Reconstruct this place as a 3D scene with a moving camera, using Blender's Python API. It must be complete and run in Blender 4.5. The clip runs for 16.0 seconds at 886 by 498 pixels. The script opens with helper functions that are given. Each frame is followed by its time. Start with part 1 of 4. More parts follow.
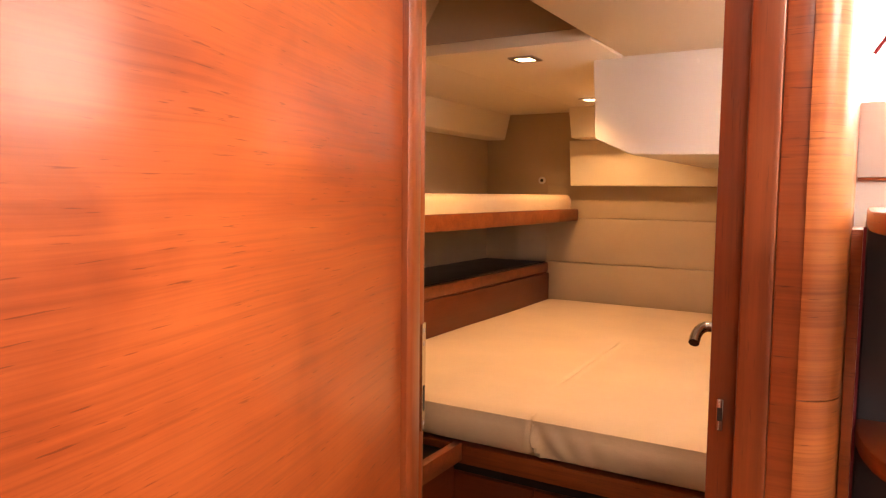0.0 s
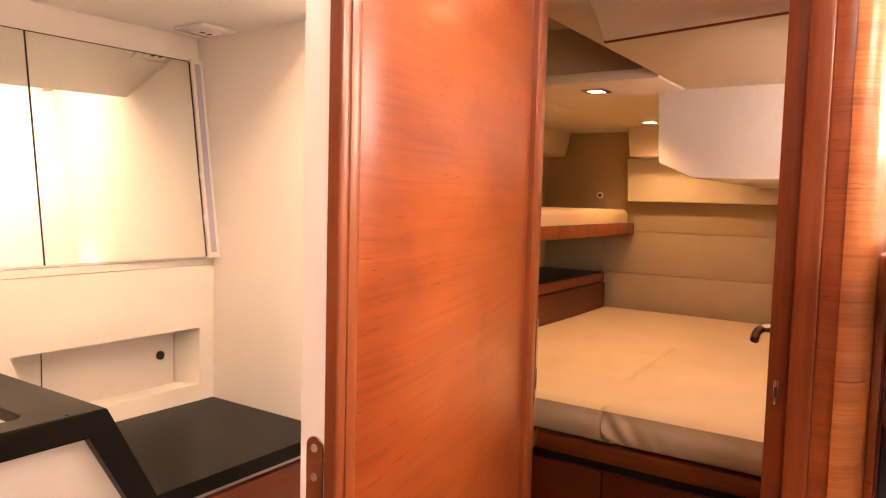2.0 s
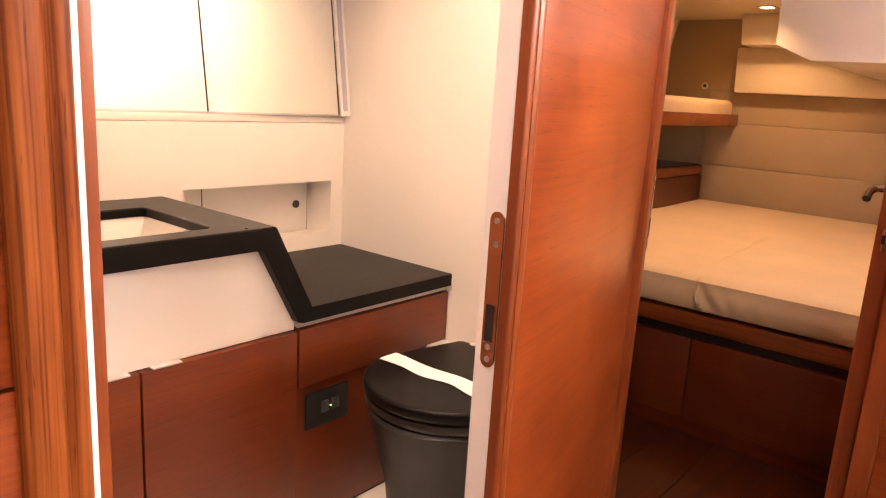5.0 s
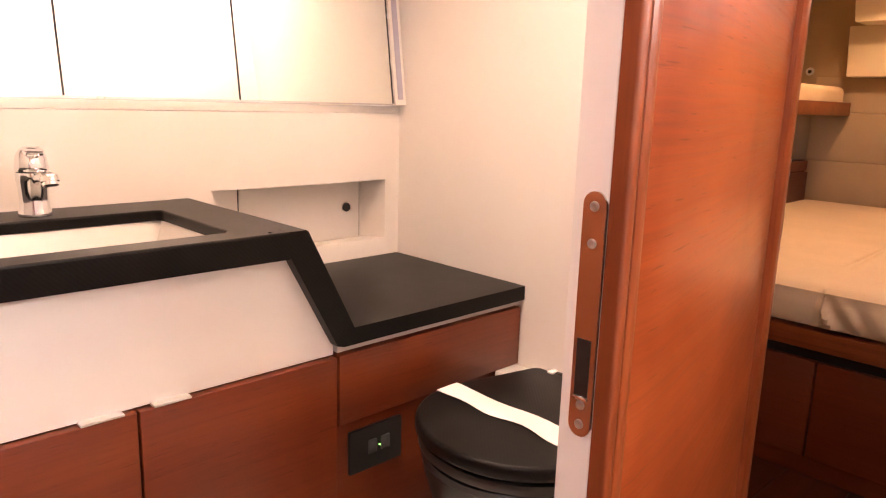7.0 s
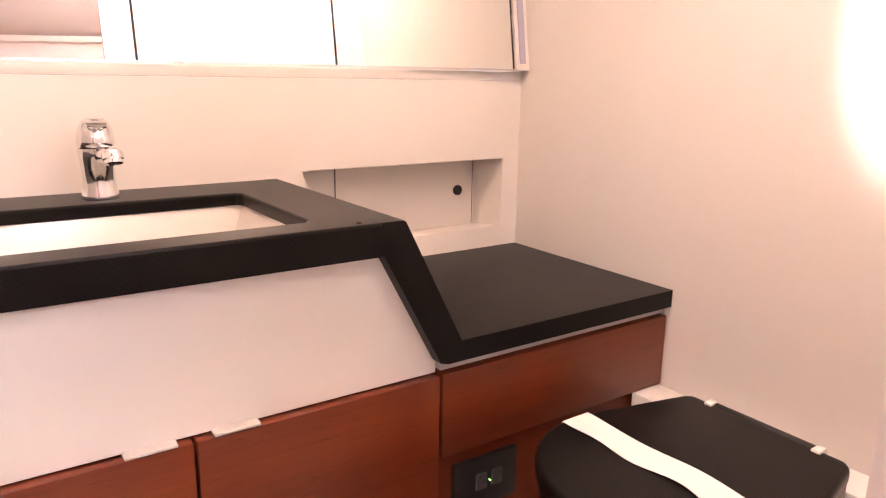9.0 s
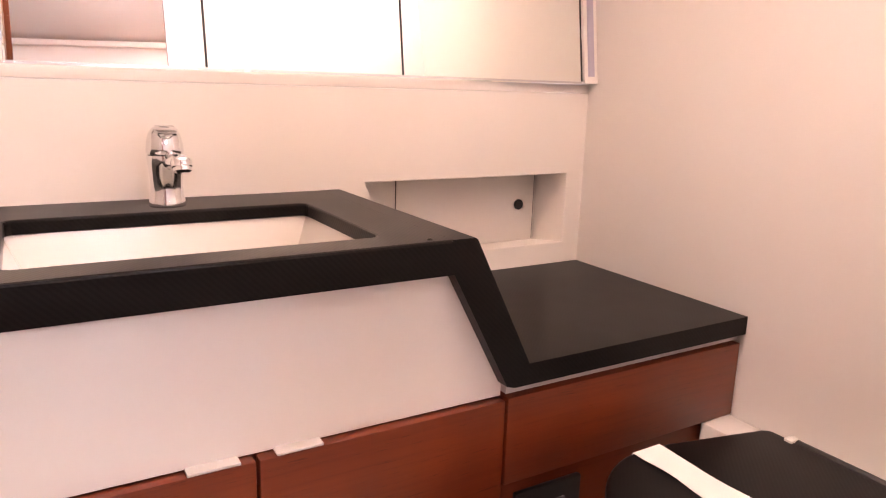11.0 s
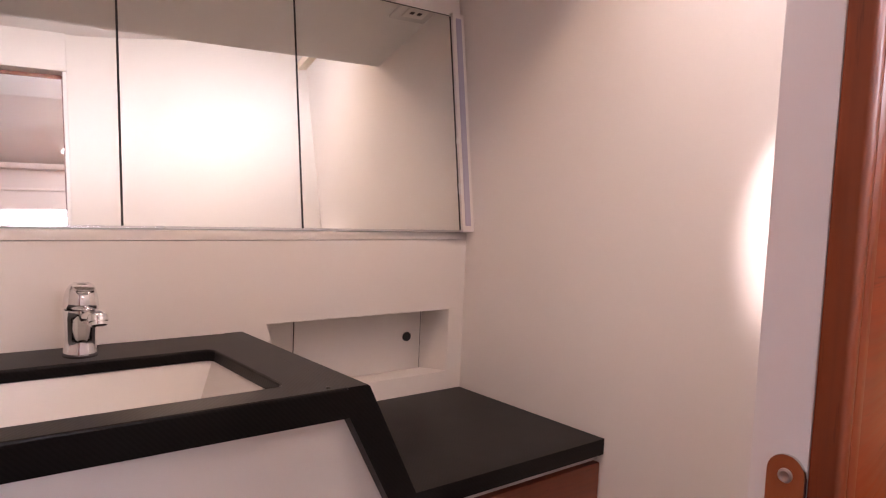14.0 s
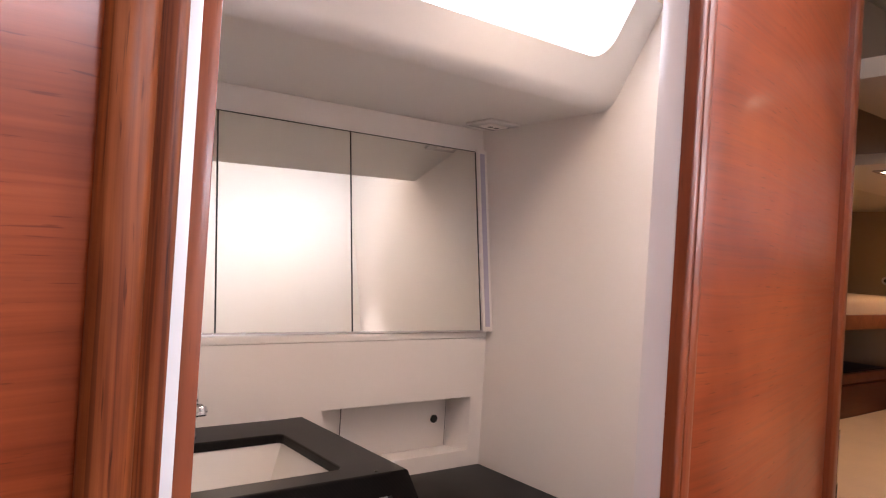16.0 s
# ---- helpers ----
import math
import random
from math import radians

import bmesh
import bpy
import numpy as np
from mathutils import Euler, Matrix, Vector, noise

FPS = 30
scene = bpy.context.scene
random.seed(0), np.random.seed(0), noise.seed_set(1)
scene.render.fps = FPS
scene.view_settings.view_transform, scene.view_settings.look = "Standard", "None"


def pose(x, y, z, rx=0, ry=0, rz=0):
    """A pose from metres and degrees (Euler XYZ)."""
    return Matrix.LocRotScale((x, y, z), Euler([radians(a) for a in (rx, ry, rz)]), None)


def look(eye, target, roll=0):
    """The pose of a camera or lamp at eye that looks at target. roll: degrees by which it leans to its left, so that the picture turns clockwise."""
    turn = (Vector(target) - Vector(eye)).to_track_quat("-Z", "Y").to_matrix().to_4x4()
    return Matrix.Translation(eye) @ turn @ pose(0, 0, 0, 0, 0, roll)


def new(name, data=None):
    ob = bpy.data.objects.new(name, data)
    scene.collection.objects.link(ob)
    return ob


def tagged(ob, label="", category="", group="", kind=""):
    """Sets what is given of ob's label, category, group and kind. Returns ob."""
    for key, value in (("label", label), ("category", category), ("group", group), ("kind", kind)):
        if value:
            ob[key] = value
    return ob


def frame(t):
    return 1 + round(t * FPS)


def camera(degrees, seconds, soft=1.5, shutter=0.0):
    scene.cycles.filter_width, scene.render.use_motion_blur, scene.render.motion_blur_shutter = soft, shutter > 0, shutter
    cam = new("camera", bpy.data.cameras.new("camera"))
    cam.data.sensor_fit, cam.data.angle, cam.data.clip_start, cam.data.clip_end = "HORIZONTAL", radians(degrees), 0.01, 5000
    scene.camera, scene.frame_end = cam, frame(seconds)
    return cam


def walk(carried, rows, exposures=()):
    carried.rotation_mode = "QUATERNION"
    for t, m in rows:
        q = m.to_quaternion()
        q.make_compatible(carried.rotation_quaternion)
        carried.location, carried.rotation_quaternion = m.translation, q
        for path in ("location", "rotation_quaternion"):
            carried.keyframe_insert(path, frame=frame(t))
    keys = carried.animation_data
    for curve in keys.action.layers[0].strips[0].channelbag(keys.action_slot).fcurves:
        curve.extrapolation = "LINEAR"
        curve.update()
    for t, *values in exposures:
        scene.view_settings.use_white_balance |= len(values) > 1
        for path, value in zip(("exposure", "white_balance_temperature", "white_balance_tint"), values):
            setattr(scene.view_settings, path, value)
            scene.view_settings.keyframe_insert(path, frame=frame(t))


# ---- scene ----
cam = camera(64.3, 16.0, soft=1.2)
PATH = [
    (0, (-0.041, -0.014, 1.292), (-1.056, 1.702, 1.134), 0.6),
    (0.5, (-0.053, -0.132, 1.289), (-0.982, 1.628, 1.087), -0.2),
    (1, (-0.055, -0.212, 1.313), (-0.984, 1.552, 1.163), 0.4),
    (1.5, (-0.034, -0.281, 1.321), (-1.024, 1.451, 1.182), 1.4),
    (2, (0.001, -0.389, 1.328), (-1.111, 1.267, 1.186), 1.5),
    (2.5, (0.015, -0.504, 1.332), (-1.136, 1.125, 1.176), 2.8),
    (3, (0.032, -0.631, 1.327), (-1.097, 1.01, 1.151), 2.2),
    (3.5, (0.046, -0.69, 1.29), (-1.116, 0.914, 1.014), 2.8),
    (4, (0.041, -0.702, 1.262), (-1.113, 0.891, 0.899), 3.1),
    (4.5, (0.034, -0.684, 1.246), (-1.116, 0.901, 0.839), 3.1),
    (5, (0.02, -0.6, 1.222), (-1.233, 0.899, 0.793), 3.5),
    (7.5, (-0.255, -0.279, 1.124), (-1.698, 1.036, 0.691), 1.3),
    (8, (-0.326, -0.206, 1.107), (-1.823, 1.032, 0.632), 0.9),
    (8.5, (-0.377, -0.176, 1.109), (-1.93, 0.986, 0.619), 0.9),
    (9, (-0.409, -0.167, 1.109), (-2.011, 0.934, 0.638), 0.8),
    (9.5, (-0.427, -0.166, 1.114), (-2.044, 0.916, 0.652), 1.4),
    (10, (-0.447, -0.17, 1.111), (-2.085, 0.88, 0.65), 1.6),
    (12.5, (-0.474, -0.193, 1.131), (-2.162, 0.788, 0.698), 1.8),
    (13, (-0.447, -0.198, 1.154), (-2.106, 0.862, 0.804), 2.3),
    (13.5, (-0.389, -0.226, 1.185), (-2.016, 0.914, 0.953), 2.6),
    (14, (-0.326, -0.281, 1.218), (-1.864, 0.989, 1.076), 2.6),
    (14.5, (-0.274, -0.343, 1.241), (-1.777, 0.97, 1.108), 3.2),
    (15, (-0.214, -0.365, 1.27), (-1.756, 0.901, 1.136), 3.3),
    (15.5, (-0.133, -0.424, 1.302), (-1.711, 0.796, 1.161), 3.4),
    (16, (-0.038, -0.525, 1.377), (-1.629, 0.687, 1.39), 3.6),
]
walk(cam, [(t, look(eye, target, roll)) for t, eye, target, roll in PATH], exposures=[(0.0, 0.88, 9150, 26), (1.5, 0.82, 9300, 27), (2.5, 0.6, 9700, 28), (3.5, 0.42, 9400, 27), (4.5, 0.70, 9000, 27), (5.0, 0.78, 8800, 27), (7.5, 0.74, 7800, 30), (9.0, 0.65, 7350, 32), (10.0, 0.54, 7300, 33), (12.5, 0.44, 7000, 35), (13.5, 0.08, 6750, 34), (14.0, -0.33, 6600, 32), (14.5, -0.40, 6500, 30), (15.5, -0.34, 6200, 28), (16.0, -0.30, 6300, 23)])

# ---- light of the place ----
world = bpy.data.worlds.new("sky")
scene.world = world
world.use_nodes = True
wn, wl = world.node_tree.nodes, world.node_tree.links
sky = wn.new("ShaderNodeTexSky")
sky.sky_type, sky.sun_disc = "NISHITA", False
SUN_DIR = Vector((-0.35, 0.25, -0.90)).normalized()  # the way the sunlight travels
sky.sun_elevation = math.asin(-SUN_DIR.z)
sky.sun_rotation = math.atan2(-SUN_DIR.x, -SUN_DIR.y)
wl.new(sky.outputs[0], wn["Background"].inputs[0])
wn["Background"].inputs[1].default_value = 0.15
sun = new("sun", bpy.data.lights.new("sun", "SUN"))
sun.data.energy, sun.data.angle, sun.data.color = 5.0, radians(0.6), (1.0, 0.95, 0.88)
sun.matrix_world = Matrix.Translation((3, -3, 8)) @ SUN_DIR.to_track_quat("-Z", "Y").to_matrix().to_4x4()


def area(name, place, target, sx, sy, watts, colour):
    ob = new(name, bpy.data.lights.new(name, "AREA"))
    ob.data.shape, ob.data.size, ob.data.size_y = "RECTANGLE", sx, sy
    ob.data.energy, ob.data.color = watts, colour
    ob.matrix_world = look(place, target)
    return ob


DAY, WARM = (0.86, 0.93, 1.0), (1.0, 0.72, 0.42)
area("coachroof_window_daylight", (-1.235, 0.19, 2.02), (-0.55, 0.19, 1.62), 1.42, 0.20, 5.0, (1.0, 0.96, 0.90))
area("companionway_daylight", (0.40, 1.18, 2.44), (0.24, 1.38, 0.4), 0.65, 0.6, 58, DAY)
# fill from an assumed hatch, unseen, to light the teak walls
area("saloon_hatch_fill", (0.55, -1.3, 2.46), (0.35, -1.2, 0.0), 0.55, 0.55, 13, DAY)
area("saloon_window_daylight", (1.27, 0.33, 1.88), (0.0, -0.1, 1.2), 0.7, 0.17, 14, DAY)


def spot(name, place, watts, colour=WARM, size=150, blend=0.6, aim=None, soft=0.03):
    ob = new(name, bpy.data.lights.new(name, "SPOT"))
    ob.data.energy, ob.data.color, ob.data.spot_size, ob.data.spot_blend = watts, colour, radians(size), blend
    ob.data.shadow_soft_size = soft
    ob.matrix_world = look(place, aim or Vector(place) - Vector((0, 0.001, 1)))
    return ob


spot("cabin_lamp_light", (-1.155, 2.463, 1.785), 19, (1.0, 0.64, 0.33), 118, 0.5)
spot("cabin_lamp_light", (-1.31, 3.66, 1.785), 13.5, (1.0, 0.64, 0.33), 140, 0.6)
spot("soffit_lamp_light", (-0.40, 1.13, 1.760), 3.5, (1.0, 0.74, 0.46))
area("cabin_port_daylight", (0.28, 1.76, 1.56), (-0.2, 2.62, 1.55), 0.30, 0.16, 8, (1.0, 0.92, 1.0))
# narrow beam added to draw the bright sun patch on the aft wall
spot("washroom_spot", (-0.88, 0.28, 2.180), 225, (1.0, 0.92, 0.84), 14.2, 0.65, (-0.88, 1.034, 1.205))
spot("washroom_spot", (-1.06, 0.55, 2.17), 36, (1.0, 0.78, 0.57), 156, 1.0, (-1.30, 0.56, 0.9), 0.12)
spot("washroom_spot", (-1.06, -0.35, 2.17), 36, (1.0, 0.78, 0.57), 156, 1.0, (-1.30, -0.34, 0.9), 0.12)
# added fill for the passage and teak panels, from unseen lamps
spot("saloon_fill_light", (0.25, -0.75, 2.475), 9.5, (1.0, 0.76, 0.52))
spot("saloon_fill_light", (0.60, 0.42, 2.475), 3.5, (1.0, 0.76, 0.52))
spot("saloon_fill_light", (0.6, -2.2, 2.475), 12, (1.0, 0.76, 0.52))


# ---- materials ----
def material(name):
    m = bpy.data.materials.new(name)
    m.use_nodes = True
    return m, m.node_tree.nodes, m.node_tree.links, m.node_tree.nodes["Principled BSDF"]


def coords(n, l, scale, turn=(0, 0, 0)):
    geo, mp = n.new("ShaderNodeNewGeometry"), n.new("ShaderNodeMapping")
    mp.inputs["Scale"].default_value = scale
    mp.inputs["Rotation"].default_value = [radians(a) for a in turn]
    l.new(geo.outputs["Position"], mp.inputs["Vector"])
    return mp.outputs[0]


def noise_tex(n, l, vec, scale, detail=4.0, rough=0.55, distort=0.0):
    t = n.new("ShaderNodeTexNoise")
    t.inputs["Scale"].default_value, t.inputs["Detail"].default_value = scale, detail
    t.inputs["Roughness"].default_value, t.inputs["Distortion"].default_value = rough, distort
    l.new(vec, t.inputs["Vector"])
    return t.outputs["Fac"]


def ramp(n, l, fac, stops):
    r = n.new("ShaderNodeValToRGB")
    while len(r.color_ramp.elements) < len(stops):
        r.color_ramp.elements.new(0.5)
    for e, (p, c) in zip(r.color_ramp.elements, stops):
        e.position, e.color = p, (*c, 1)
    l.new(fac, r.inputs[0])
    return r.outputs[0]


def mix(n, l, kind, fac, a, b):
    x = n.new("ShaderNodeMix")
    x.data_type, x.blend_type = "RGBA", kind
    if isinstance(fac, float):
        x.inputs[0].default_value = fac
    else:
        l.new(fac, x.inputs[0])
    l.new(a, x.inputs[6])
    l.new(b, x.inputs[7])
    return x.outputs[2]


def bump(n, l, fac, bs, strength, distance):
    b = n.new("ShaderNodeBump")
    b.inputs["Strength"].default_value, b.inputs["Distance"].default_value = strength, distance
    l.new(fac, b.inputs["Height"])
    l.new(b.outputs[0], bs.inputs["Normal"])


def wood(name, grain, dark, mid, light, rough=0.40, figure=1.0, coat=0.08, streak=0.55, lines=1.0, sway=0.0, stripes=0.0, cloud=0.6, gloss=0.4):
    """Satin-varnished veneer; grain is the axis along which the fibres run."""
    m, n, l, bs = material(name)
    wander = n.new("ShaderNodeVectorMath")
    wander.operation = "SCALE"
    wander.inputs["Scale"].default_value = sway
    push = n.new("ShaderNodeTexNoise")
    push.inputs["Scale"].default_value, push.inputs["Detail"].default_value = 3.0, 2.0
    l.new(coords(n, l, (1, 1, 1)), push.inputs["Vector"])
    l.new(push.outputs["Color"], wander.inputs[0])

    def swayed(scale, turn):
        geo, add, mp = n.new("ShaderNodeNewGeometry"), n.new("ShaderNodeVectorMath"), n.new("ShaderNodeMapping")
        l.new(geo.outputs["Position"], add.inputs[0])
        l.new(wander.outputs[0], add.inputs[1])
        mp.inputs["Scale"].default_value = scale
        mp.inputs["Rotation"].default_value = [radians(v) for v in turn]
        l.new(add.outputs[0], mp.inputs["Vector"])
        return mp.outputs[0]

    def stretch(along, across):
        return {"x": (along, across, across), "y": (along, along, across), "p": (across, along, across), "z": (across, across, along)}[grain]
    tip = (2.5, 0, 0) if grain == "y" else (0, 1.5, 0)
    a = noise_tex(n, l, swayed(stretch(1.1, 9), tip), figure * 1.3, 5.0, 0.55, 0.5)
    b = noise_tex(n, l, swayed(stretch(4.0, 250), tip), 1.0, 3.0, 0.6)
    c = noise_tex(n, l, swayed(stretch(52, 1000), tip), 0.35, 2.0, 0.6, 0.2)
    d = noise_tex(n, l, swayed(stretch(2.6, 130), tip), 1.0, 2.0, 0.5)
    big = noise_tex(n, l, coords(n, l, (1, 1, 1)), 3.6, 3.0, 0.5, 0.8)
    col = ramp(n, l, a, [(0.22, dark), (0.5, mid), (0.80, light)])
    band = ramp(n, l, d, [(0.33, (0.74, 0.66, 0.60)), (0.44, (0.96, 0.94, 0.92)), (0.58, (1.04, 1.05, 1.05)), (0.66, (1.12, 1.16, 1.16))])
    col = mix(n, l, "MULTIPLY", min(1.0, 0.5 * lines), col, band)
    grey = ramp(n, l, b, [(0.34, (0.68, 0.60, 0.54)), (0.50, (0.98, 0.97, 0.96)), (0.66, (1.16, 1.22, 1.22))])
    col = mix(n, l, "MULTIPLY", 0.65 * streak, col, grey)
    dashes = ramp(n, l, c, [(0.29, (0.30, 0.20, 0.16)), (0.345, (1, 1, 1))])
    col = mix(n, l, "MULTIPLY", 0.7 * min(1.0, lines), col, dashes)
    if stripes:
        e = noise_tex(n, l, swayed(stretch(1.2, 210), tip), 1.0, 3.0, 0.6)
        rings = ramp(n, l, e, [(0.37, (0.38, 0.27, 0.20)), (0.44, (0.86, 0.80, 0.74)), (0.52, (1.0, 1.0, 1.0)), (0.64, (1.2, 1.24, 1.2))])
        col = mix(n, l, "MULTIPLY", stripes, col, rings)
    blot = ramp(n, l, big, [(0.32, (0.74, 0.66, 0.60)), (0.5, (0.98, 0.97, 0.96)), (0.68, (1.14, 1.17, 1.17))])
    col = mix(n, l, "MULTIPLY", cloud, col, blot)
    l.new(col, bs.inputs["Base Color"])
    r = n.new("ShaderNodeMapRange")
    r.inputs["To Min"].default_value, r.inputs["To Max"].default_value = rough - 0.05, rough + 0.1
    l.new(b, r.inputs[0])
    l.new(r.outputs[0], bs.inputs["Roughness"])
    bs.inputs["Coat Weight"].default_value, bs.inputs["Coat Roughness"].default_value = coat, 0.20
    bs.inputs["Specular IOR Level"].default_value = gloss
    bump(n, l, b, bs, 0.12, 0.0006)
    return m


def plain(name, colour, rough, metal=0.0, vary=0.08, grain=18.0, bumps=0.05, fine=400.0, coat=0.0):
    """Paint, laminate, metal or plastic with a slight unevenness at two scales."""
    m, n, l, bs = material(name)
    a = noise_tex(n, l, coords(n, l, (1, 1, 1)), grain * 0.12, 3.0)
    b = noise_tex(n, l, coords(n, l, (1, 1, 1)), fine, 2.0)
    lo = tuple(c * (1 - vary) for c in colour)
    hi = tuple(min(1.0, c * (1 + vary * 0.5)) for c in colour)
    l.new(ramp(n, l, a, [(0.3, lo), (0.7, hi)]), bs.inputs["Base Color"])
    r = n.new("ShaderNodeMapRange")
    r.inputs["To Min"].default_value, r.inputs["To Max"].default_value = max(0.02, rough - 0.05), rough + 0.06
    l.new(a, r.inputs[0])
    l.new(r.outputs[0], bs.inputs["Roughness"])
    bs.inputs["Metallic"].default_value = metal
    bs.inputs["Coat Weight"].default_value = coat
    if bumps:
        bump(n, l, b, bs, bumps, 0.0008)
    return m


def linen(name, colour, weave=700.0, strength=0.25):
    """Woven cloth or vinyl with broad soft creases."""
    m, n, l, bs = material(name)
    a = noise_tex(n, l, coords(n, l, (1, 1, 1)), 3.0, 4.0)
    b = noise_tex(n, l, coords(n, l, (1, 1, 1)), weave, 1.0)
    c = noise_tex(n, l, coords(n, l, (1, 1, 1.6)), 9.0, 3.0, 0.6, 0.6)
    l.new(ramp(n, l, a, [(0.3, tuple(v * 0.9 for v in colour)), (0.7, colour)]), bs.inputs["Base Color"])
    bs.inputs["Roughness"].default_value = 0.85
    bs.inputs["Sheen Weight"].default_value = 0.15
    add = n.new("ShaderNodeMath")
    add.operation = "MULTIPLY_ADD"
    add.inputs[1].default_value = 8.0
    l.new(c, add.inputs[0])
    l.new(b, add.inputs[2])
    bump(n, l, add.outputs[0], bs, strength, 0.0012)
    return m


def carbon(name, base, rough):
    """Black laminate with a fine diagonal twill."""
    m, n, l, bs = material(name)
    w = n.new("ShaderNodeTexWave")
    w.wave_type, w.bands_direction = "BANDS", "DIAGONAL"
    w.inputs["Scale"].default_value, w.inputs["Distortion"].default_value = 70.0, 0.4
    l.new(coords(n, l, (1, 1, 1)), w.inputs["Vector"])
    a = noise_tex(n, l, coords(n, l, (1, 1, 1)), 4.0, 3.0)
    l.new(ramp(n, l, w.outputs["Fac"], [(0.25, tuple(c * 0.8 for c in base)), (0.75, tuple(c * 1.25 for c in base))]), bs.inputs["Base Color"])
    r = n.new("ShaderNodeMapRange")
    r.inputs["To Min"].default_value, r.inputs["To Max"].default_value = rough - 0.06, rough + 0.08
    l.new(a, r.inputs[0])
    l.new(r.outputs[0], bs.inputs["Roughness"])
    bs.inputs["Specular IOR Level"].default_value = 0.17
    bump(n, l, w.outputs["Fac"], bs, 0.16, 0.0004)
    return m


TEAK_D, TEAK_M, TEAK_L = (0.195, 0.034, 0.0092), (0.262, 0.051, 0.0138), (0.335, 0.074, 0.020)
teak_panel = wood("teak_veneer_level_grain", "y", TEAK_D, TEAK_M, TEAK_L, 0.36, 1.0, 0.42, 0.62, 0.8, sway=0.022, cloud=0.9, gloss=0.2)
teak_upright = wood("teak_moulding_upright_grain", "z", (0.15, 0.029, 0.008), (0.235, 0.051, 0.014), (0.31, 0.078, 0.023), 0.36, 1.6, 0.45, 0.4, 0.5)
teak_striped = wood("striped_teak_moulding_upright_grain", "z", (0.12, 0.027, 0.0075), (0.225, 0.056, 0.0148), (0.33, 0.098, 0.027), 0.42, 3.0, 0.05, 0.8, 1.2, sway=0.006, stripes=0.75, gloss=0.2)
teak_post = wood("teak_post_level_grain", "y", (0.34, 0.094, 0.026), (0.49, 0.148, 0.042), (0.60, 0.21, 0.064), 0.36, 1.6, 0.25, 1.0)
teak_flat = wood("teak_strip_level_grain", "y", (0.20, 0.040, 0.011), (0.29, 0.064, 0.018), (0.36, 0.092, 0.027), 0.34, 1.2, 0.45, 0.6)
teak_dark = wood("reddish_cabinet_veneer", "y", (0.108, 0.018, 0.0052), (0.152, 0.028, 0.0078), (0.19, 0.039, 0.0112), 0.36, 0.5, 0.12, 0.35, 0.7, sway=0.02)
teak_rail = wood("teak_rail_level_grain", "x", (0.15, 0.033, 0.010), (0.24, 0.058, 0.018), (0.31, 0.09, 0.030), 0.36, 1.4, 0.15)
teak_floor = wood("teak_floor_plank", "p", (0.040, 0.0080, 0.0026), (0.068, 0.0145, 0.0044), (0.10, 0.023, 0.007), 0.38, 1.6, 0.10, gloss=0.25)
caulk = plain("dark_floor_caulking", (0.03, 0.018, 0.012), 0.6)
white_wall = plain("warm_white_wall_laminate", (0.785, 0.742, 0.70), 0.38, 0, 0.05, 10, 0.10, 260)
white_gloss = plain("white_gelcoat", (0.80, 0.78, 0.75), 0.25, 0, 0.04, 10, 0.03, 300, 0.2)
# basin white lowered a little, with the bowl's shade in the colour
ceramic = plain("white_basin_ceramic_shaded", (0.70, 0.67, 0.63), 0.22, 0, 0.03, 10, 0.0, 300, 0.2)
white_ceiling = plain("white_ceiling_panel", (0.74, 0.72, 0.69), 0.5, 0, 0.04, 8, 0.12, 500)
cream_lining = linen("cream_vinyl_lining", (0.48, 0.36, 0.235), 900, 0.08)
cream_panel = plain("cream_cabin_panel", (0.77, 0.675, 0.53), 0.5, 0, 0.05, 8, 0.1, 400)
cloth = linen("cream_mattress_cloth", (0.76, 0.575, 0.375), 800, 0.34)
black_top = carbon("black_twill_laminate", (0.0045, 0.0037, 0.0037), 0.34)
black_plastic = plain("black_plastic", (0.015, 0.014, 0.014), 0.35, 0, 0.15, 20, 0.04)
grey_plastic = plain("dark_grey_toilet_ceramic", (0.0075, 0.0070, 0.0075), 0.42, 0, 0.1, 14, 0.05)
grey_panel = plain("dark_grey_panel", (0.065, 0.069, 0.082), 0.45, 0, 0.12, 10, 0.08)
chrome = plain("polished_chrome", (0.80, 0.80, 0.81), 0.07, 1.0, 0.04, 30, 0.0)
# chrome with a dim reflection darkened into its colour
dark_chrome = plain("chrome_with_dark_reflection", (0.50, 0.47, 0.45), 0.10, 1.0, 0.06, 30, 0.0)
steel = plain("brushed_steel", (0.62, 0.60, 0.58), 0.25, 1.0, 0.08, 60, 0.04)
dull_steel = plain("dull_screw_steel", (0.52, 0.47, 0.45), 0.38, 1.0, 0.10, 90, 0.05)
strike_metal = plain("coppery_reflecting_steel", (0.66, 0.62, 0.58), 0.16, 1.0, 0.06, 30, 0.02)
clear_plastic = plain("pale_grey_plastic", (0.52, 0.50, 0.50), 0.3, 0, 0.05)
grey_switch = plain("mid_grey_switch", (0.06, 0.06, 0.066), 0.35, 0, 0.1)
tape_white = plain("white_paper_band", (0.82, 0.80, 0.77), 0.7, 0, 0.06, 40, 0.1)
lilac_strip = plain("lilac_grey_diffuser", (0.45, 0.42, 0.52), 0.35, 0, 0.05)
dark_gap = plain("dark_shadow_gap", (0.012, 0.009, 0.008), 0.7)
rubber = plain("black_rubber_seal", (0.02, 0.02, 0.02), 0.6)
rope_mat = linen("dark_red_rope", (0.25, 0.03, 0.05), 900, 0.3)

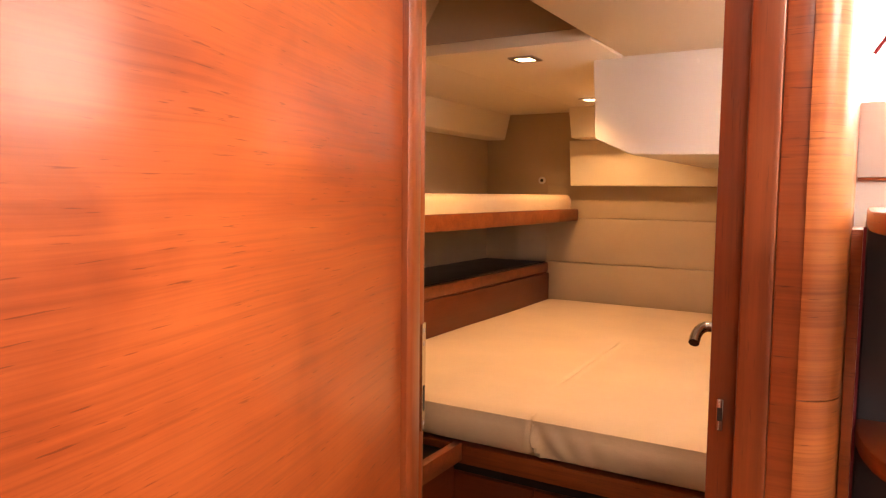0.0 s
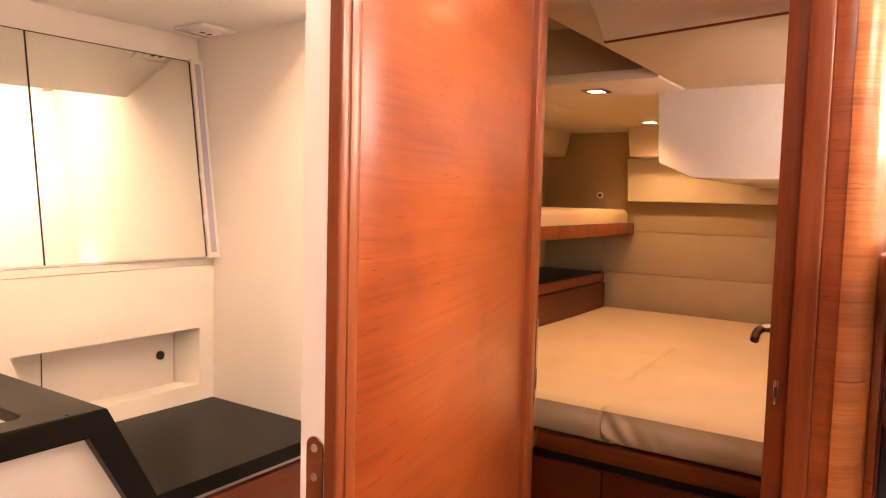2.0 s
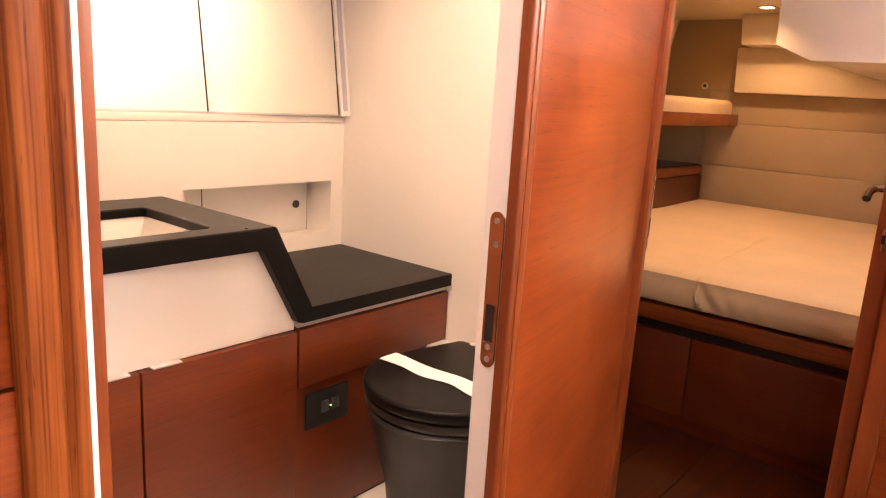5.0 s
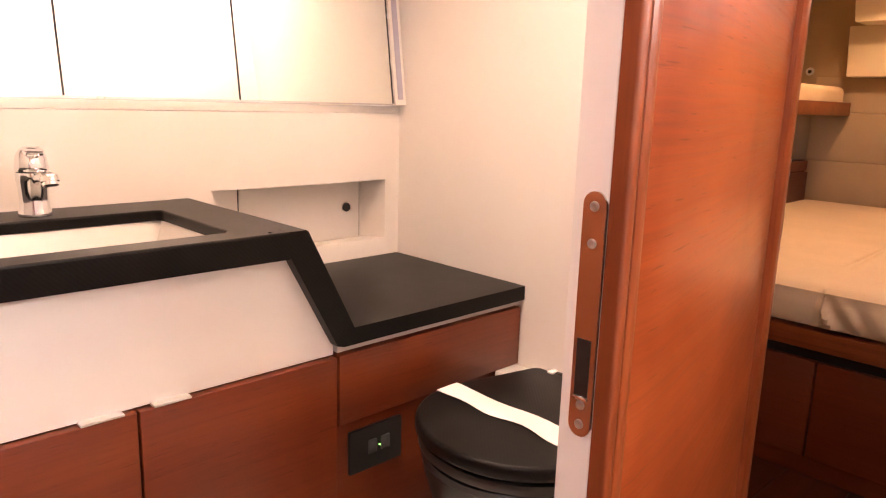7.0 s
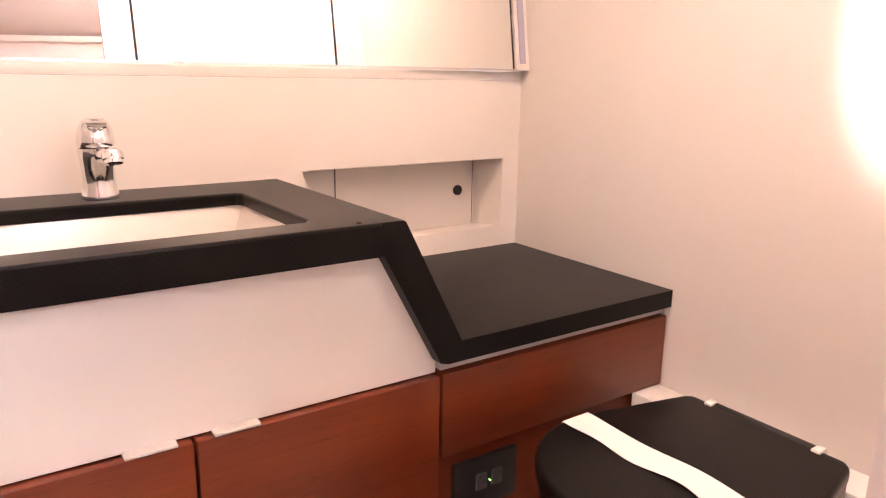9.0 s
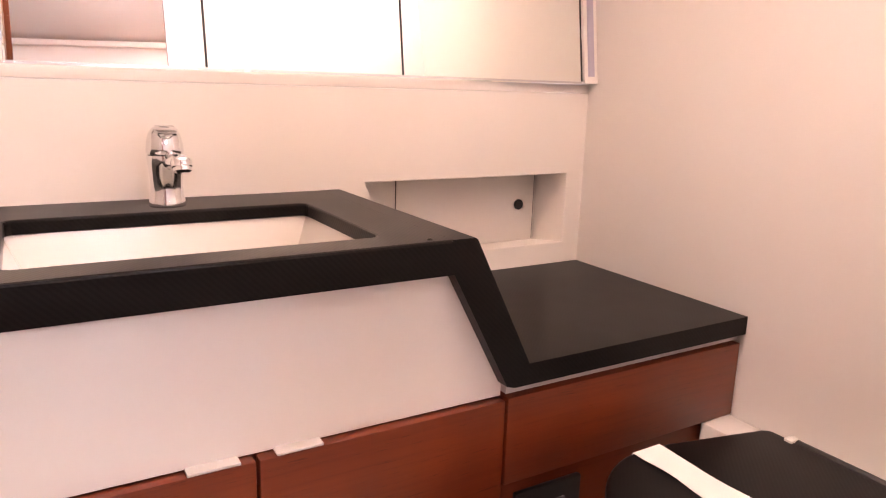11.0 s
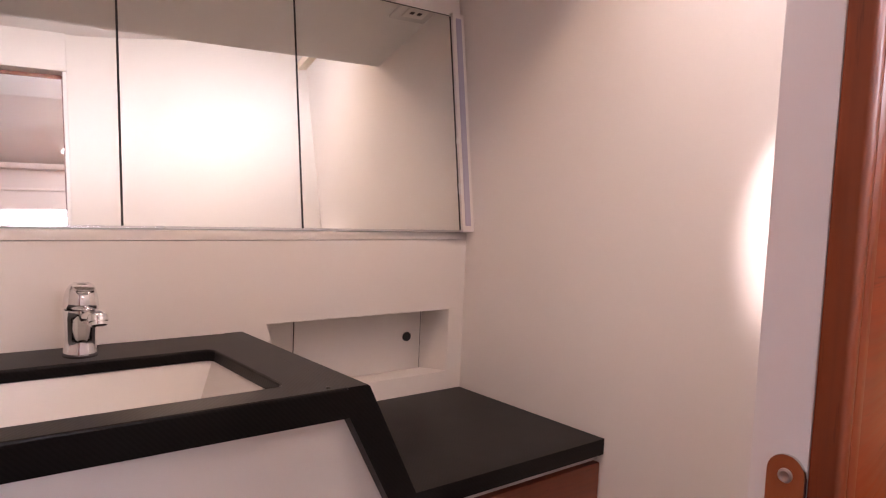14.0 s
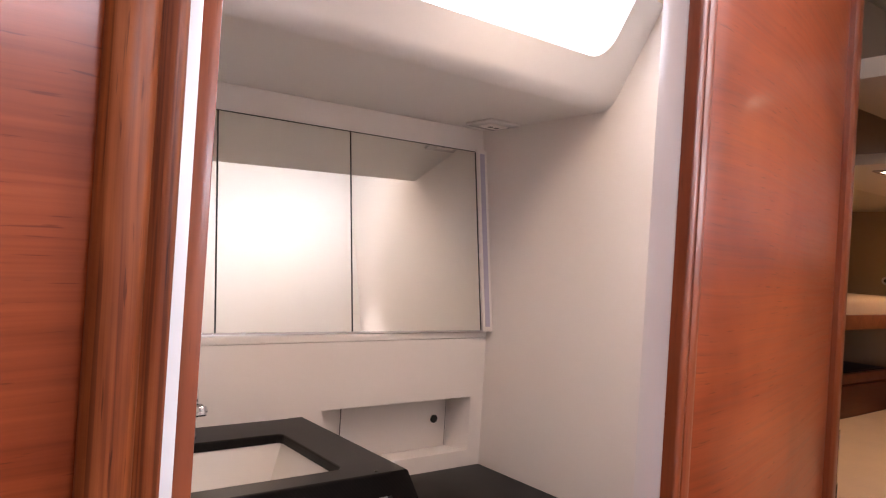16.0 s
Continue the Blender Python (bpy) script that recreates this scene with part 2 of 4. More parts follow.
mirror_glass, _n, _l, _b = material("mirror_silver")
_b.inputs["Base Color"].default_value = (0.86, 0.855, 0.80, 1)
_b.inputs["Metallic"].default_value, _b.inputs["Roughness"].default_value = 1.0, 0.012
glass_pane, _n, _l, _b = material("clear_window_pane")
_b.inputs["Base Color"].default_value = (0.95, 0.97, 1, 1)
_b.inputs["Transmission Weight"].default_value, _b.inputs["Roughness"].default_value = 1.0, 0.02


def glow(name, colour, strength):
    m, n, l, bs = material(name)
    bs.inputs["Emission Color"].default_value = (*colour, 1)
    bs.inputs["Emission Strength"].default_value = strength
    bs.inputs["Base Color"].default_value = (*colour, 1)
    return m


lamp_glow = glow("warm_lamp_lens", (1.0, 0.80, 0.55), 14.0)
open_sky_glow = glow("bright_open_sky", (0.90, 0.95, 1.0), 9.5)
day_glow = glow("bright_daylight_outside", (0.95, 0.97, 1.0), 5.0)
green_led = glow("green_indicator", (0.2, 1.0, 0.2), 3.0)


# ---- mesh helpers ----
def box(bm, x0, x1, y0, y1, z0, z1, bev=0.0, seg=2):
    vs = [bm.verts.new((x, y, z)) for z in (z0, z1) for y in (y0, y1) for x in (x0, x1)]
    fs = [bm.faces.new([vs[i] for i in q]) for q in ((0, 2, 3, 1), (4, 5, 7, 6), (0, 1, 5, 4), (2, 6, 7, 3), (1, 3, 7, 5), (0, 4, 6, 2))]
    if bev:
        es = {e for f in fs for e in f.edges}
        bmesh.ops.bevel(bm, geom=list(es), offset=bev, segments=seg, affect="EDGES", profile=0.5)
    return bm


def prism(bm, points, axis, a, b, bev=0.0, seg=2):
    """A polygon drawn in the plane across an axis, drawn out from a to b along it."""
    def at(p, v):
        return {"x": (v, p[0], p[1]), "y": (p[0], v, p[1]), "z": (p[0], p[1], v)}[axis]
    lo = [bm.verts.new(at(p, a)) for p in points]
    hi = [bm.verts.new(at(p, b)) for p in points]
    k = len(points)
    fs = [bm.faces.new(lo), bm.faces.new(list(reversed(hi)))]
    fs += [bm.faces.new((lo[i], hi[i], hi[(i + 1) % k], lo[(i + 1) % k])) for i in range(k)]
    bmesh.ops.recalc_face_normals(bm, faces=fs)
    if bev:
        es = {e for f in fs for e in f.edges}
        bmesh.ops.bevel(bm, geom=list(es), offset=bev, segments=seg, affect="EDGES", profile=0.5)
    return bm


def turned(bm, profile, centre, n=32, sx=1.0, sy=1.0):
    """A body of revolution about the upright through centre, from (radius, height) pairs."""
    rings = [[bm.verts.new((centre[0] + sx * r * math.cos(2 * math.pi * i / n), centre[1] + sy * r * math.sin(2 * math.pi * i / n), centre[2] + h)) for i in range(n)] for r, h in profile]
    for p, q in zip(rings, rings[1:]):
        for i in range(n):
            bm.faces.new((p[i], p[(i + 1) % n], q[(i + 1) % n], q[i]))
    bm.faces.new(list(reversed(rings[0])))
    bm.faces.new(rings[-1])
    return bm


def tube(bm, path, radius, n=12):
    """A round bar along a path of points."""
    path = [Vector(p) for p in path]
    rings = []
    for i, p in enumerate(path):
        d = (path[min(i + 1, len(path) - 1)] - path[max(i - 1, 0)]).normalized()
        u = d.orthogonal().normalized() if not rings else (last - d * last.dot(d)).normalized()
        last = u
        v = d.cross(u)
        rings.append([bm.verts.new(p + radius * (math.cos(2 * math.pi * k / n) * u + math.sin(2 * math.pi * k / n) * v)) for k in range(n)])
    for a, b in zip(rings, rings[1:]):
        for k in range(n):
            bm.faces.new((a[k], a[(k + 1) % n], b[(k + 1) % n], b[k]))
    bm.faces.new(list(reversed(rings[0])))
    bm.faces.new(rings[-1])
    return bm


def curve_points(*pts, steps=8):
    """A smooth line through the points (Catmull-Rom)."""
    pts = [Vector(p) for p in pts]
    full = [pts[0] * 2 - pts[1], *pts, pts[-1] * 2 - pts[-2]]
    out = []
    for a, b, c, d in zip(full, full[1:], full[2:], full[3:]):
        for k in range(steps):
            t = k / steps
            out.append(0.5 * (2 * b + (c - a) * t + (2 * a - 5 * b + 4 * c - d) * t * t + (3 * b - a - 3 * c + d) * t ** 3))
    return [*out, pts[-1]]


def mesh_of(name, bm, mat, smooth=False):
    me = bpy.data.meshes.new(name)
    bmesh.ops.recalc_face_normals(bm, faces=bm.faces[:])
    bm.to_mesh(me)
    bm.free()
    me.materials.append(mat)
    if smooth:
        me.polygons.foreach_set("use_smooth", [True] * len(me.polygons))
        me.set_sharp_from_angle(angle=radians(38))
    return me


def thing(name, place, label, category, group="", kind=""):
    """An empty at the base of a thing, to which its parts belong."""
    ob = new(name)
    ob.location = place
    return tagged(ob, label, category, group, kind)


def part(name, bm, mat, parent, label="", smooth=True):
    """One mesh, drawn in world metres, as a part of a thing or of a part."""
    base = Vector(parent.location) + (Vector(parent.parent.location) if parent.parent else Vector())
    bmesh.ops.translate(bm, verts=bm.verts[:], vec=-base)
    ob = new(name, mesh_of(name, bm, mat, smooth))
    ob.parent = parent
    return tagged(ob, label)


def solid(name, bm, mat, label="", category="", kind="", group="", smooth=True):
    """A thing or piece of the setting that is one mesh."""
    return tagged(new(name, mesh_of(name, bm, mat, smooth)), label, category, group, kind)


def B(*a, **k):
    return box(bmesh.new(), *a, **k)

# ---- the setting ----
FLOOR, HEADX, WALLY = 0.0, -1.817, 1.034   # cabin sole, hull side of the washroom, washroom's aft wall
DOOR_TOP = 2.045

solid("floor", B(-2.4, 1.345, -4.6, 4.25, -0.08, -0.006), caulk, "dark sub-floor under the teak planks", "floor", "structure")
solid("floor_washroom", B(-1.33, -0.535, -0.80, 1.034, -0.006, 0.06, bev=0.004), white_gloss, "white moulded washroom floor tray", "floor", "structure")

# washroom: hull-side wall with its niche
NY0, NY1, NZ0, NZ1 = 0.434, 0.982, 0.737, 0.911
bm = bmesh.new()
ring_o = [bm.verts.new((HEADX, y, z)) for y, z in ((-0.80, 0.0), (WALLY, 0.0), (WALLY, 1.105), (-0.80, 1.105))]
ring_i = [bm.verts.new((HEADX, y, z)) for y, z in ((NY0 + 0.065, NZ0), (NY1, NZ0), (NY1, NZ1), (NY0, NZ1))]
ring_b = [bm.verts.new((-1.939, y, z)) for y, z in ((NY0, NZ0 - 0.017), (NY1, NZ0 - 0.017), (NY1, NZ1), (NY0, NZ1))]
ring_h = [bm.verts.new((-2.02, y, z)) for y, z in ((-0.80, 0.0), (WALLY, 0.0), (WALLY, 1.105), (-0.80, 1.105))]
for i in range(4):
    j = (i + 1) % 4
    bm.faces.new((ring_o[i], ring_o[j], ring_i[j], ring_i[i]))
    bm.faces.new((ring_i[i], ring_i[j], ring_b[j], ring_b[i]))
    bm.faces.new((ring_o[j], ring_o[i], ring_h[i], ring_h[j]))
bm.faces.new(ring_b)
bm.faces.new(list(reversed(ring_h)))
bm.edges.ensure_lookup_table()
bmesh.ops.bevel(bm, geom=[e for e in bm.edges if e.verts[0] in ring_i and e.verts[1] in ring_i], offset=0.003, segments=2, affect="EDGES", profile=0.5)
solid("wall_washroom_outboard", bm, white_wall, "white laminate splash wall with a recessed niche", "wall", "structure")
bm = B(-1.940, -1.935, 0.568, 0.974, NZ0 - 0.014, NZ1 - 0.004, bev=0.001)
solid("niche_panel", bm, white_wall, "white access panel at the back of the niche", "panel", "structure")
for y in (0.5664, 0.9750):
    solid("niche_joint", B(-1.940, -1.9365, y, y + 0.0012, NZ0 - 0.014, NZ1 - 0.004), dark_gap, "dark open joint beside the niche panel", "joint", "structure")
bm = bmesh.new()
turned(bm, [(0.0135, 0), (0.0135, 0.004), (0.009, 0.005)], (0, 0, 0), 20)
bmesh.ops.rotate(bm, verts=bm.verts[:], cent=(0, 0, 0), matrix=Matrix.Rotation(radians(90), 3, "Y"))
bmesh.ops.translate(bm, verts=bm.verts[:], vec=(-1.935, 0.925, 0.818))
solid("finger_hole", bm, black_plastic, "round black finger hole ring in the niche panel", "finger hole")

solid("wall_washroom_aft", B(-2.05, -0.748, WALLY, 1.075, 0.0, 2.25), white_wall, "plain white laminate wall beside the toilet", "wall", "structure")
solid("wall_washroom_forward", B(-2.05, -0.535, -0.845, -0.80, 0.0, 2.25), white_wall, "plain white laminate wall", "wall", "structure")

# side deck, coachroof side with its window, and roof over the washroom
def coach(z):
    return -1.348 + 0.62 * (z - 1.808)


solid("ceiling_side_deck", B(-2.05, -1.387, -0.80, WALLY, 1.808, 1.87), white_ceiling, "low white ceiling under the side deck", "ceiling", "structure")
WY0, WY1, WZ0, WZ1 = -0.55, 0.925, 1.915, 2.125
bm = bmesh.new()


def coach_strip(bm, y0, y1, z0, z1):
    prism(bm, [(coach(z0), z0), (coach(z1), z1), (coach(z1) - 0.045, z1 + 0.012), (coach(z0) - 0.045, z0 + 0.012)], "y", y0, y1)


coach_strip(bm, -0.80, WALLY, 1.8411, WZ0)
coach_strip(bm, -0.80, WALLY, WZ1, 2.22)
coach_strip(bm, -0.80, WY0, WZ0, WZ1)
coach_strip(bm, WY1, WALLY, WZ0, WZ1)
for cy, s in ((WY1, -1), (WY0, 1)):          # rounded window corners
    for cz, q in ((WZ0, 1), (WZ1, -1)):
        r = 0.06
        arc = [(cy + s * r * (1 - math.sin(a)), cz + q * r * (1 - math.cos(a))) for a in [math.pi / 2 * k / 6 for k in range(7)]]
        for (ya, za), (yb, zb) in zip(arc, arc[1:]):
            vs = [bm.verts.new((coach(z) - d, y, z + d * 0.27)) for d in (0.0, 0.045) for y, z in ((cy, cz), (ya, za), (yb, zb))]
            for f in ((0, 1, 2), (3, 5, 4), (1, 4, 5, 2)):
                bm.faces.new([vs[i] for i in f])
solid("wall_coachroof_side", bm, white_ceiling, "white sloping coachroof side with a rounded window", "wall", "structure")
bm = bmesh.new()                              # soft rounded edge between deck and coachroof side
pts = [(-1.387 + 0.07 * math.sin(a), 1.878 - 0.07 * math.cos(a)) for a in [radians(58.2) * k / 14 for k in range(15)]] + [(-1.372, 1.853), (-1.387, 1.87)]
prism(bm, pts, "y", -0.80, WALLY)
solid("trim_deck_edge", bm, white_ceiling, "rounded white edge of the low ceiling", "trim", "structure")
win = thing("window_1", (coach(2.02) - 0.03, 0.19, 1.93), "rounded coachroof window with bright daylight outside", "window", kind="structure")
bm = bmesh.new()
prism(bm, [(coach(WZ0) - 0.030, WZ0 - 0.01), (coach(WZ1) - 0.030, WZ1 + 0.02), (coach(WZ1) - 0.036, WZ1 + 0.022), (coach(WZ0) - 0.036, WZ0 - 0.008)], "y", WY0 - 0.02, WY1 + 0.02)
pane = part("pane", bm, glass_pane, win)
pane.visible_shadow = False
bm = bmesh.new()
prism(bm, [(-2.2, 1.88), (-2.2, 4.6), (-2.18, 4.6), (-2.18, 1.88)], "y", -2.4, 2.8)
solid("backdrop_daylight", bm, open_sky_glow, "bright overcast daylight beyond the coachroof window", "sky", "structure")
solid("roof_washroom", B(coach(2.2), -0.495, -0.845, 1.075, 2.20, 2.25), white_ceiling, "white headliner over the washroom", "ceiling", "structure")

# the bowed teak bulkhead between the two doorways
def bow(y):
    f = max(0.0, (y - 0.185) / 0.815)
    return -0.484 - 0.208 * f ** 1.22


def bow_wall(bm, y0, y1, out, back, z0, z1, steps=24):
    ys = [y0 + (y1 - y0) * i / steps for i in range(steps + 1)]
    prism(bm, [(bow(y) + out, y) for y in ys] + [(bow(y) + back, y) for y in reversed(ys)], "z", z0, z1)
    return bm


WIDE = [(0.0, -0.004), (0.0, 0.007), (0.05, 0.010), (0.14, 0.0115), (0.24, 0.0105), (0.31, 0.0075), (0.345, 0.0068), (0.38, 0.0095), (0.48, 0.0135), (0.62, 0.0155), (0.76, 0.0155), (0.88, 0.0140), (0.95, 0.0115), (1.0, 0.006), (1.0, -0.004)]
SOFT = [(0.0, -0.004), (0.0, 0.006), (0.04, 0.0085), (0.12, 0.0095), (0.40, 0.0100), (0.80, 0.0085), (0.92, 0.0080), (0.97, 0.0065), (1.0, 0.003), (1.0, -0.004)]


def moulding(bm, place, across, face, z0, z1, width, prof):
    """An upright teak moulding with the given section, seen in plan."""
    a, f = Vector(across).normalized() * width, Vector(face).normalized()
    prism(bm, [tuple((Vector(place) + a * u + f * h).to_2d()) for u, h in prof], "z", z0, z1)
    return bm


TOP = 2.46
solid("wall_teak_bulkhead", bow_wall(bmesh.new(), 0.170, 0.93, 0.0, -0.012, 0.0, TOP), teak_panel, "bowed orange teak bulkhead panel with level grain", "wall", "structure")
bow_core = bow_wall(bmesh.new(), 0.151, 1.038, -0.013, -0.0445, 0.0, 2.2)
solid("wall_washroom_inboard", bow_core, white_wall, "white laminate inner side of the bulkhead", "wall", "structure")
casing = [(-0.4932, 0.1365), (-0.4800, 0.1365), (-0.4782, 0.1372), (-0.4768, 0.1395), (-0.4764, 0.1430), (-0.4768, 0.1475), (-0.4782, 0.1502), (-0.4800, 0.1512), (-0.4800, 0.1524), (-0.4784, 0.1536), (-0.4778, 0.1580), (-0.4782, 0.1640), (-0.4796, 0.1690), (-0.4822, 0.1725), (-0.4855, 0.1742), (-0.4935, 0.1742)]
solid("trim_door_jamb", prism(bmesh.new(), casing, "z", 0.0, TOP), teak_upright, "moulded teak door trim with upright grain", "trim", "structure")
solid("trim_bulkhead_end", moulding(bmesh.new(), (bow(1.0) + 0.002, 1.004, 0), (0.315, -1, 0), (1, 0.315, 0), 0.0, TOP, 0.096, WIDE), teak_upright, "rounded teak trim at the bulkhead's end", "trim", "structure")
solid("jamb_washroom_aft", B(-0.5285, -0.4940, 0.1372, 0.1505, 0.0, 2.2, bev=0.0015), white_gloss, "white door jamb with a steel strike plate", "door jamb", "structure")

# the teak wall on the other side of the washroom door
for z0, z1 in ((0.0, 1.0045), (1.0075, TOP)):
    solid("wall_teak_forward", B(-0.505, -0.490, -4.6, -0.437, z0, z1, bev=0.0015), teak_panel, "orange teak bulkhead panel with level grain", "wall", "structure")
solid("wall_washroom_inboard_forward", B(-0.547, -0.506, -4.6, -0.425, 0.0, 2.2), white_wall, "white laminate inner side of the bulkhead", "wall", "structure")
solid("trim_door_jamb_forward", moulding(bmesh.new(), (-0.492, -0.3925, 0), (0, -1, 0), (1, 0, 0), 0.0, TOP, 0.0475, WIDE), teak_striped, "moulded teak door trim with upright grain", "trim", "structure")
solid("jamb_washroom_forward", B(-0.5465, -0.515, -0.424, -0.375, 0.0, DOOR_TOP, bev=0.001), white_gloss, "white door jamb catching bright daylight", "door jamb", "structure")
bm = B(-0.535, -0.492, -0.40, 0.150, DOOR_TOP, 2.2)
solid("wall_over_washroom_door", bm, white_wall, "white panel over the washroom doorway", "wall", "structure")
solid("trim_over_washroom_door", B(-0.4915, -0.476, -0.434, 0.178, DOOR_TOP - 0.012, DOOR_TOP + 0.05, bev=0.004), teak_rail, "teak trim over the washroom doorway", "trim", "structure")
solid("trim_over_washroom_door_panel", B(-0.4915, -0.486, -0.434, 0.178, DOOR_TOP + 0.05, TOP), teak_panel, "teak panel over the washroom doorway", "trim", "structure")

# transverse bulkhead with the cabin doorway
solid("wall_over_cabin_door", B(-0.70, -0.05, 0.98, 1.03, DOOR_TOP + 0.1, 2.5), cream_panel, "cream panel over the cabin doorway", "wall", "structure")
solid("trim_cabin_door_head", B(-0.70, -0.10, 0.965, 1.032, DOOR_TOP + 0.06, DOOR_TOP + 0.1, bev=0.004), teak_rail, "teak door head", "trim", "structure")
bm = bmesh.new()
box(bm, -0.208, -0.166, 0.985, 1.04, 0.0, TOP, bev=0.003)
solid("jamb_cabin_inner", bm, teak_upright, "inner teak jamb of the cabin doorway", "door jamb", "structure")
solid("jamb_cabin_face", moulding(bmesh.new(), (-0.170, 0.962, 0), (1, 0, 0), (0, -1, 0), 0.0, TOP, 0.040, SOFT), teak_upright, "moulded teak face of the cabin door jamb", "trim", "structure")
solid("jamb_cabin_flat", B(-0.1303, -0.0986, 0.955, 1.03, 0.0, TOP, bev=0.002), teak_flat, "flat teak strip beside the rounded post", "trim", "structure")
bm = bmesh.new()
arc = [(-0.099 + 0.047 * math.sin(a), 1.012 - 0.060 * math.cos(a)) for a in [math.pi / 2 * k / 14 for k in range(15)]]
for z0, z1 in ((0.0, 1.0385), (1.0397, TOP)):
    prism(bm, [*arc, (-0.052, 1.25), (-0.099, 1.25)], "z", z0, z1)
solid("post_companionway", bm, teak_post, "rounded light teak post with level grain", "post", "structure")
solid("wall_cabin_forward", B(-2.3, -0.785, 1.076, 1.11, 0.0, 2.2), cream_panel, "cream cabin bulkhead", "wall", "structure")
solid("wall_cabin_inboard", B(-0.098, -0.052, 1.252, 1.60, 0.0, 2.5), teak_flat, "teak wall between cabin and companionway", "wall", "structure")

# sleeping cabin shell
BACKY = 4.21
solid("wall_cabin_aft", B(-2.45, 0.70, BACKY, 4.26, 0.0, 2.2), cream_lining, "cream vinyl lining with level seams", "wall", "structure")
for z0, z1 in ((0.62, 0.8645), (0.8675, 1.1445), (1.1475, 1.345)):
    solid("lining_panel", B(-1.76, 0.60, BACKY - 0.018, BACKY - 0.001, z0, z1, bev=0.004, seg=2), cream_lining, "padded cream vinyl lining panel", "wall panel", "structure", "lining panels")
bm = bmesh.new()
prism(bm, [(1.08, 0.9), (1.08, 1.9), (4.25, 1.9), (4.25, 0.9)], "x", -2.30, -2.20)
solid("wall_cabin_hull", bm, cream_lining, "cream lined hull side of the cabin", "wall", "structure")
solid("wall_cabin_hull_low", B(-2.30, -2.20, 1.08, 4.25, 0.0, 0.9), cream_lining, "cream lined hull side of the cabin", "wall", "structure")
solid("trim_hull_cornice", prism(bmesh.new(), [(-2.2, 1.643), (-2.080, 1.643), (-2.070, 1.650), (-2.035, 1.8025), (-2.2, 1.8025)], "y", 1.12, 4.20), cream_panel, "cream cornice along the cabin's hull side", "trim", "structure")
solid("wall_cabin_other_side", B(0.62, 0.70, 1.72, 4.25, 0.0, 2.2), cream_panel, "cream cabin side wall", "wall", "structure")
solid("ceiling_cabin", B(-2.3, -1.512, 1.08, 4.25, 1.803, 1.84, bev=0.002), cream_panel, "cream cabin ceiling panel", "ceiling", "structure")
solid("ceiling_cabin_middle", B(-1.508, -0.832, 2.262, 4.25, 1.80, 1.84, bev=0.002), cream_panel, "cream cabin ceiling panel", "ceiling", "structure")
solid("ceiling_cabin_inner", B(-0.828, 0.70, 1.08, 4.25, 1.806, 1.85, bev=0.002), cream_panel, "cream cabin ceiling panel", "ceiling", "structure")
bm = bmesh.new()
prism(bm, [(-1.512, 1.842), (-1.40, 2.02), (-0.84, 2.02), (-0.829, 1.842), (-0.80, 1.842), (-0.80, 2.06), (-1.54, 2.06), (-1.54, 1.842)], "y", 1.08, 2.262)
# recess takes the darker lining colour to stand for its shade
solid("ceiling_cabin_recess", bm, cream_lining, "recess in the cream ceiling over the cabin's entry, coloured darker for its shade", "ceiling", "structure")
solid("wall_ceiling_step", B(-1.54, -0.80, 2.2625, 2.28, 1.842, 2.06), cream_lining, "cream end of the ceiling recess, coloured darker for its shade", "wall", "structure")
solid("trim_soffit_bead", tube(bmesh.new(), [(-0.757, 1.527, 1.779), (-0.28, 1.429, 1.779), (0.02, 1.367, 1.779)], 0.0055, 10), teak_rail, "thin brown bead along the soffit", "trim", "structure")
# ceiling white instead of cream, to paint in the light on its underside
solid("soffit_entry", prism(bmesh.new(), [(-0.765, 1.523), (-0.63, 1.09), (0.02, 1.09), (0.02, 1.362)], "z", 1.776, 1.8055, bev=0.012, seg=3), white_ceiling, "cream soffit box over the cabin's entry, whitened for the light on it", "soffit", "structure")
# unseen cover above the ceiling panels, added to shut out skylight
solid("sky_block_cabin", B(-2.3, 0.72, 1.0, 4.3, 2.07, 2.10), cream_panel, "unseen lid that keeps the sky out of the cabin", "ceiling", "structure")

# passage and saloon
SX = 1.30
solid("ceiling_saloon", B(-0.545, 0.10, -4.6, 1.03, 2.50, 2.54), white_ceiling, "white saloon headliner", "ceiling", "structure")
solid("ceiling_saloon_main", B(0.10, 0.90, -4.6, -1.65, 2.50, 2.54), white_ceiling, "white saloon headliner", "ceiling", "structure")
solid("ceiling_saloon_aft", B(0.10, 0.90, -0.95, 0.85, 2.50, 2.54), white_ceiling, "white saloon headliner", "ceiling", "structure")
bm = bmesh.new()
prism(bm, [(SX, 2.25), (SX + 0.04, 2.25), (0.90, 2.54), (0.86, 2.50)], "y", -4.6, 1.7)
solid("ceiling_saloon_slope", bm, white_wall, "pale sloping headliner of the saloon", "ceiling", "structure")
# end wall out of view, added to close the saloon against the sky
solid("sky_block_saloon_forward", B(-0.55, SX + 0.04, -4.65, -4.6, 0.0, 2.54), teak_rail, "unseen teak end wall that keeps the sky out of the saloon", "wall", "structure")
bm = bmesh.new()
VY0, VY1, VZ0, VZ1 = -0.09, 0.75, 1.785, 1.975
box(bm, SX, SX + 0.05, -4.6, 1.7, 0.0, VZ0)
box(bm, SX, SX + 0.05, -4.6, 1.7, VZ1, 2.25)
box(bm, SX, SX + 0.05, -4.6, VY0, VZ0, VZ1)
box(bm, SX, SX + 0.05, VY1, 1.7, VZ0, VZ1)
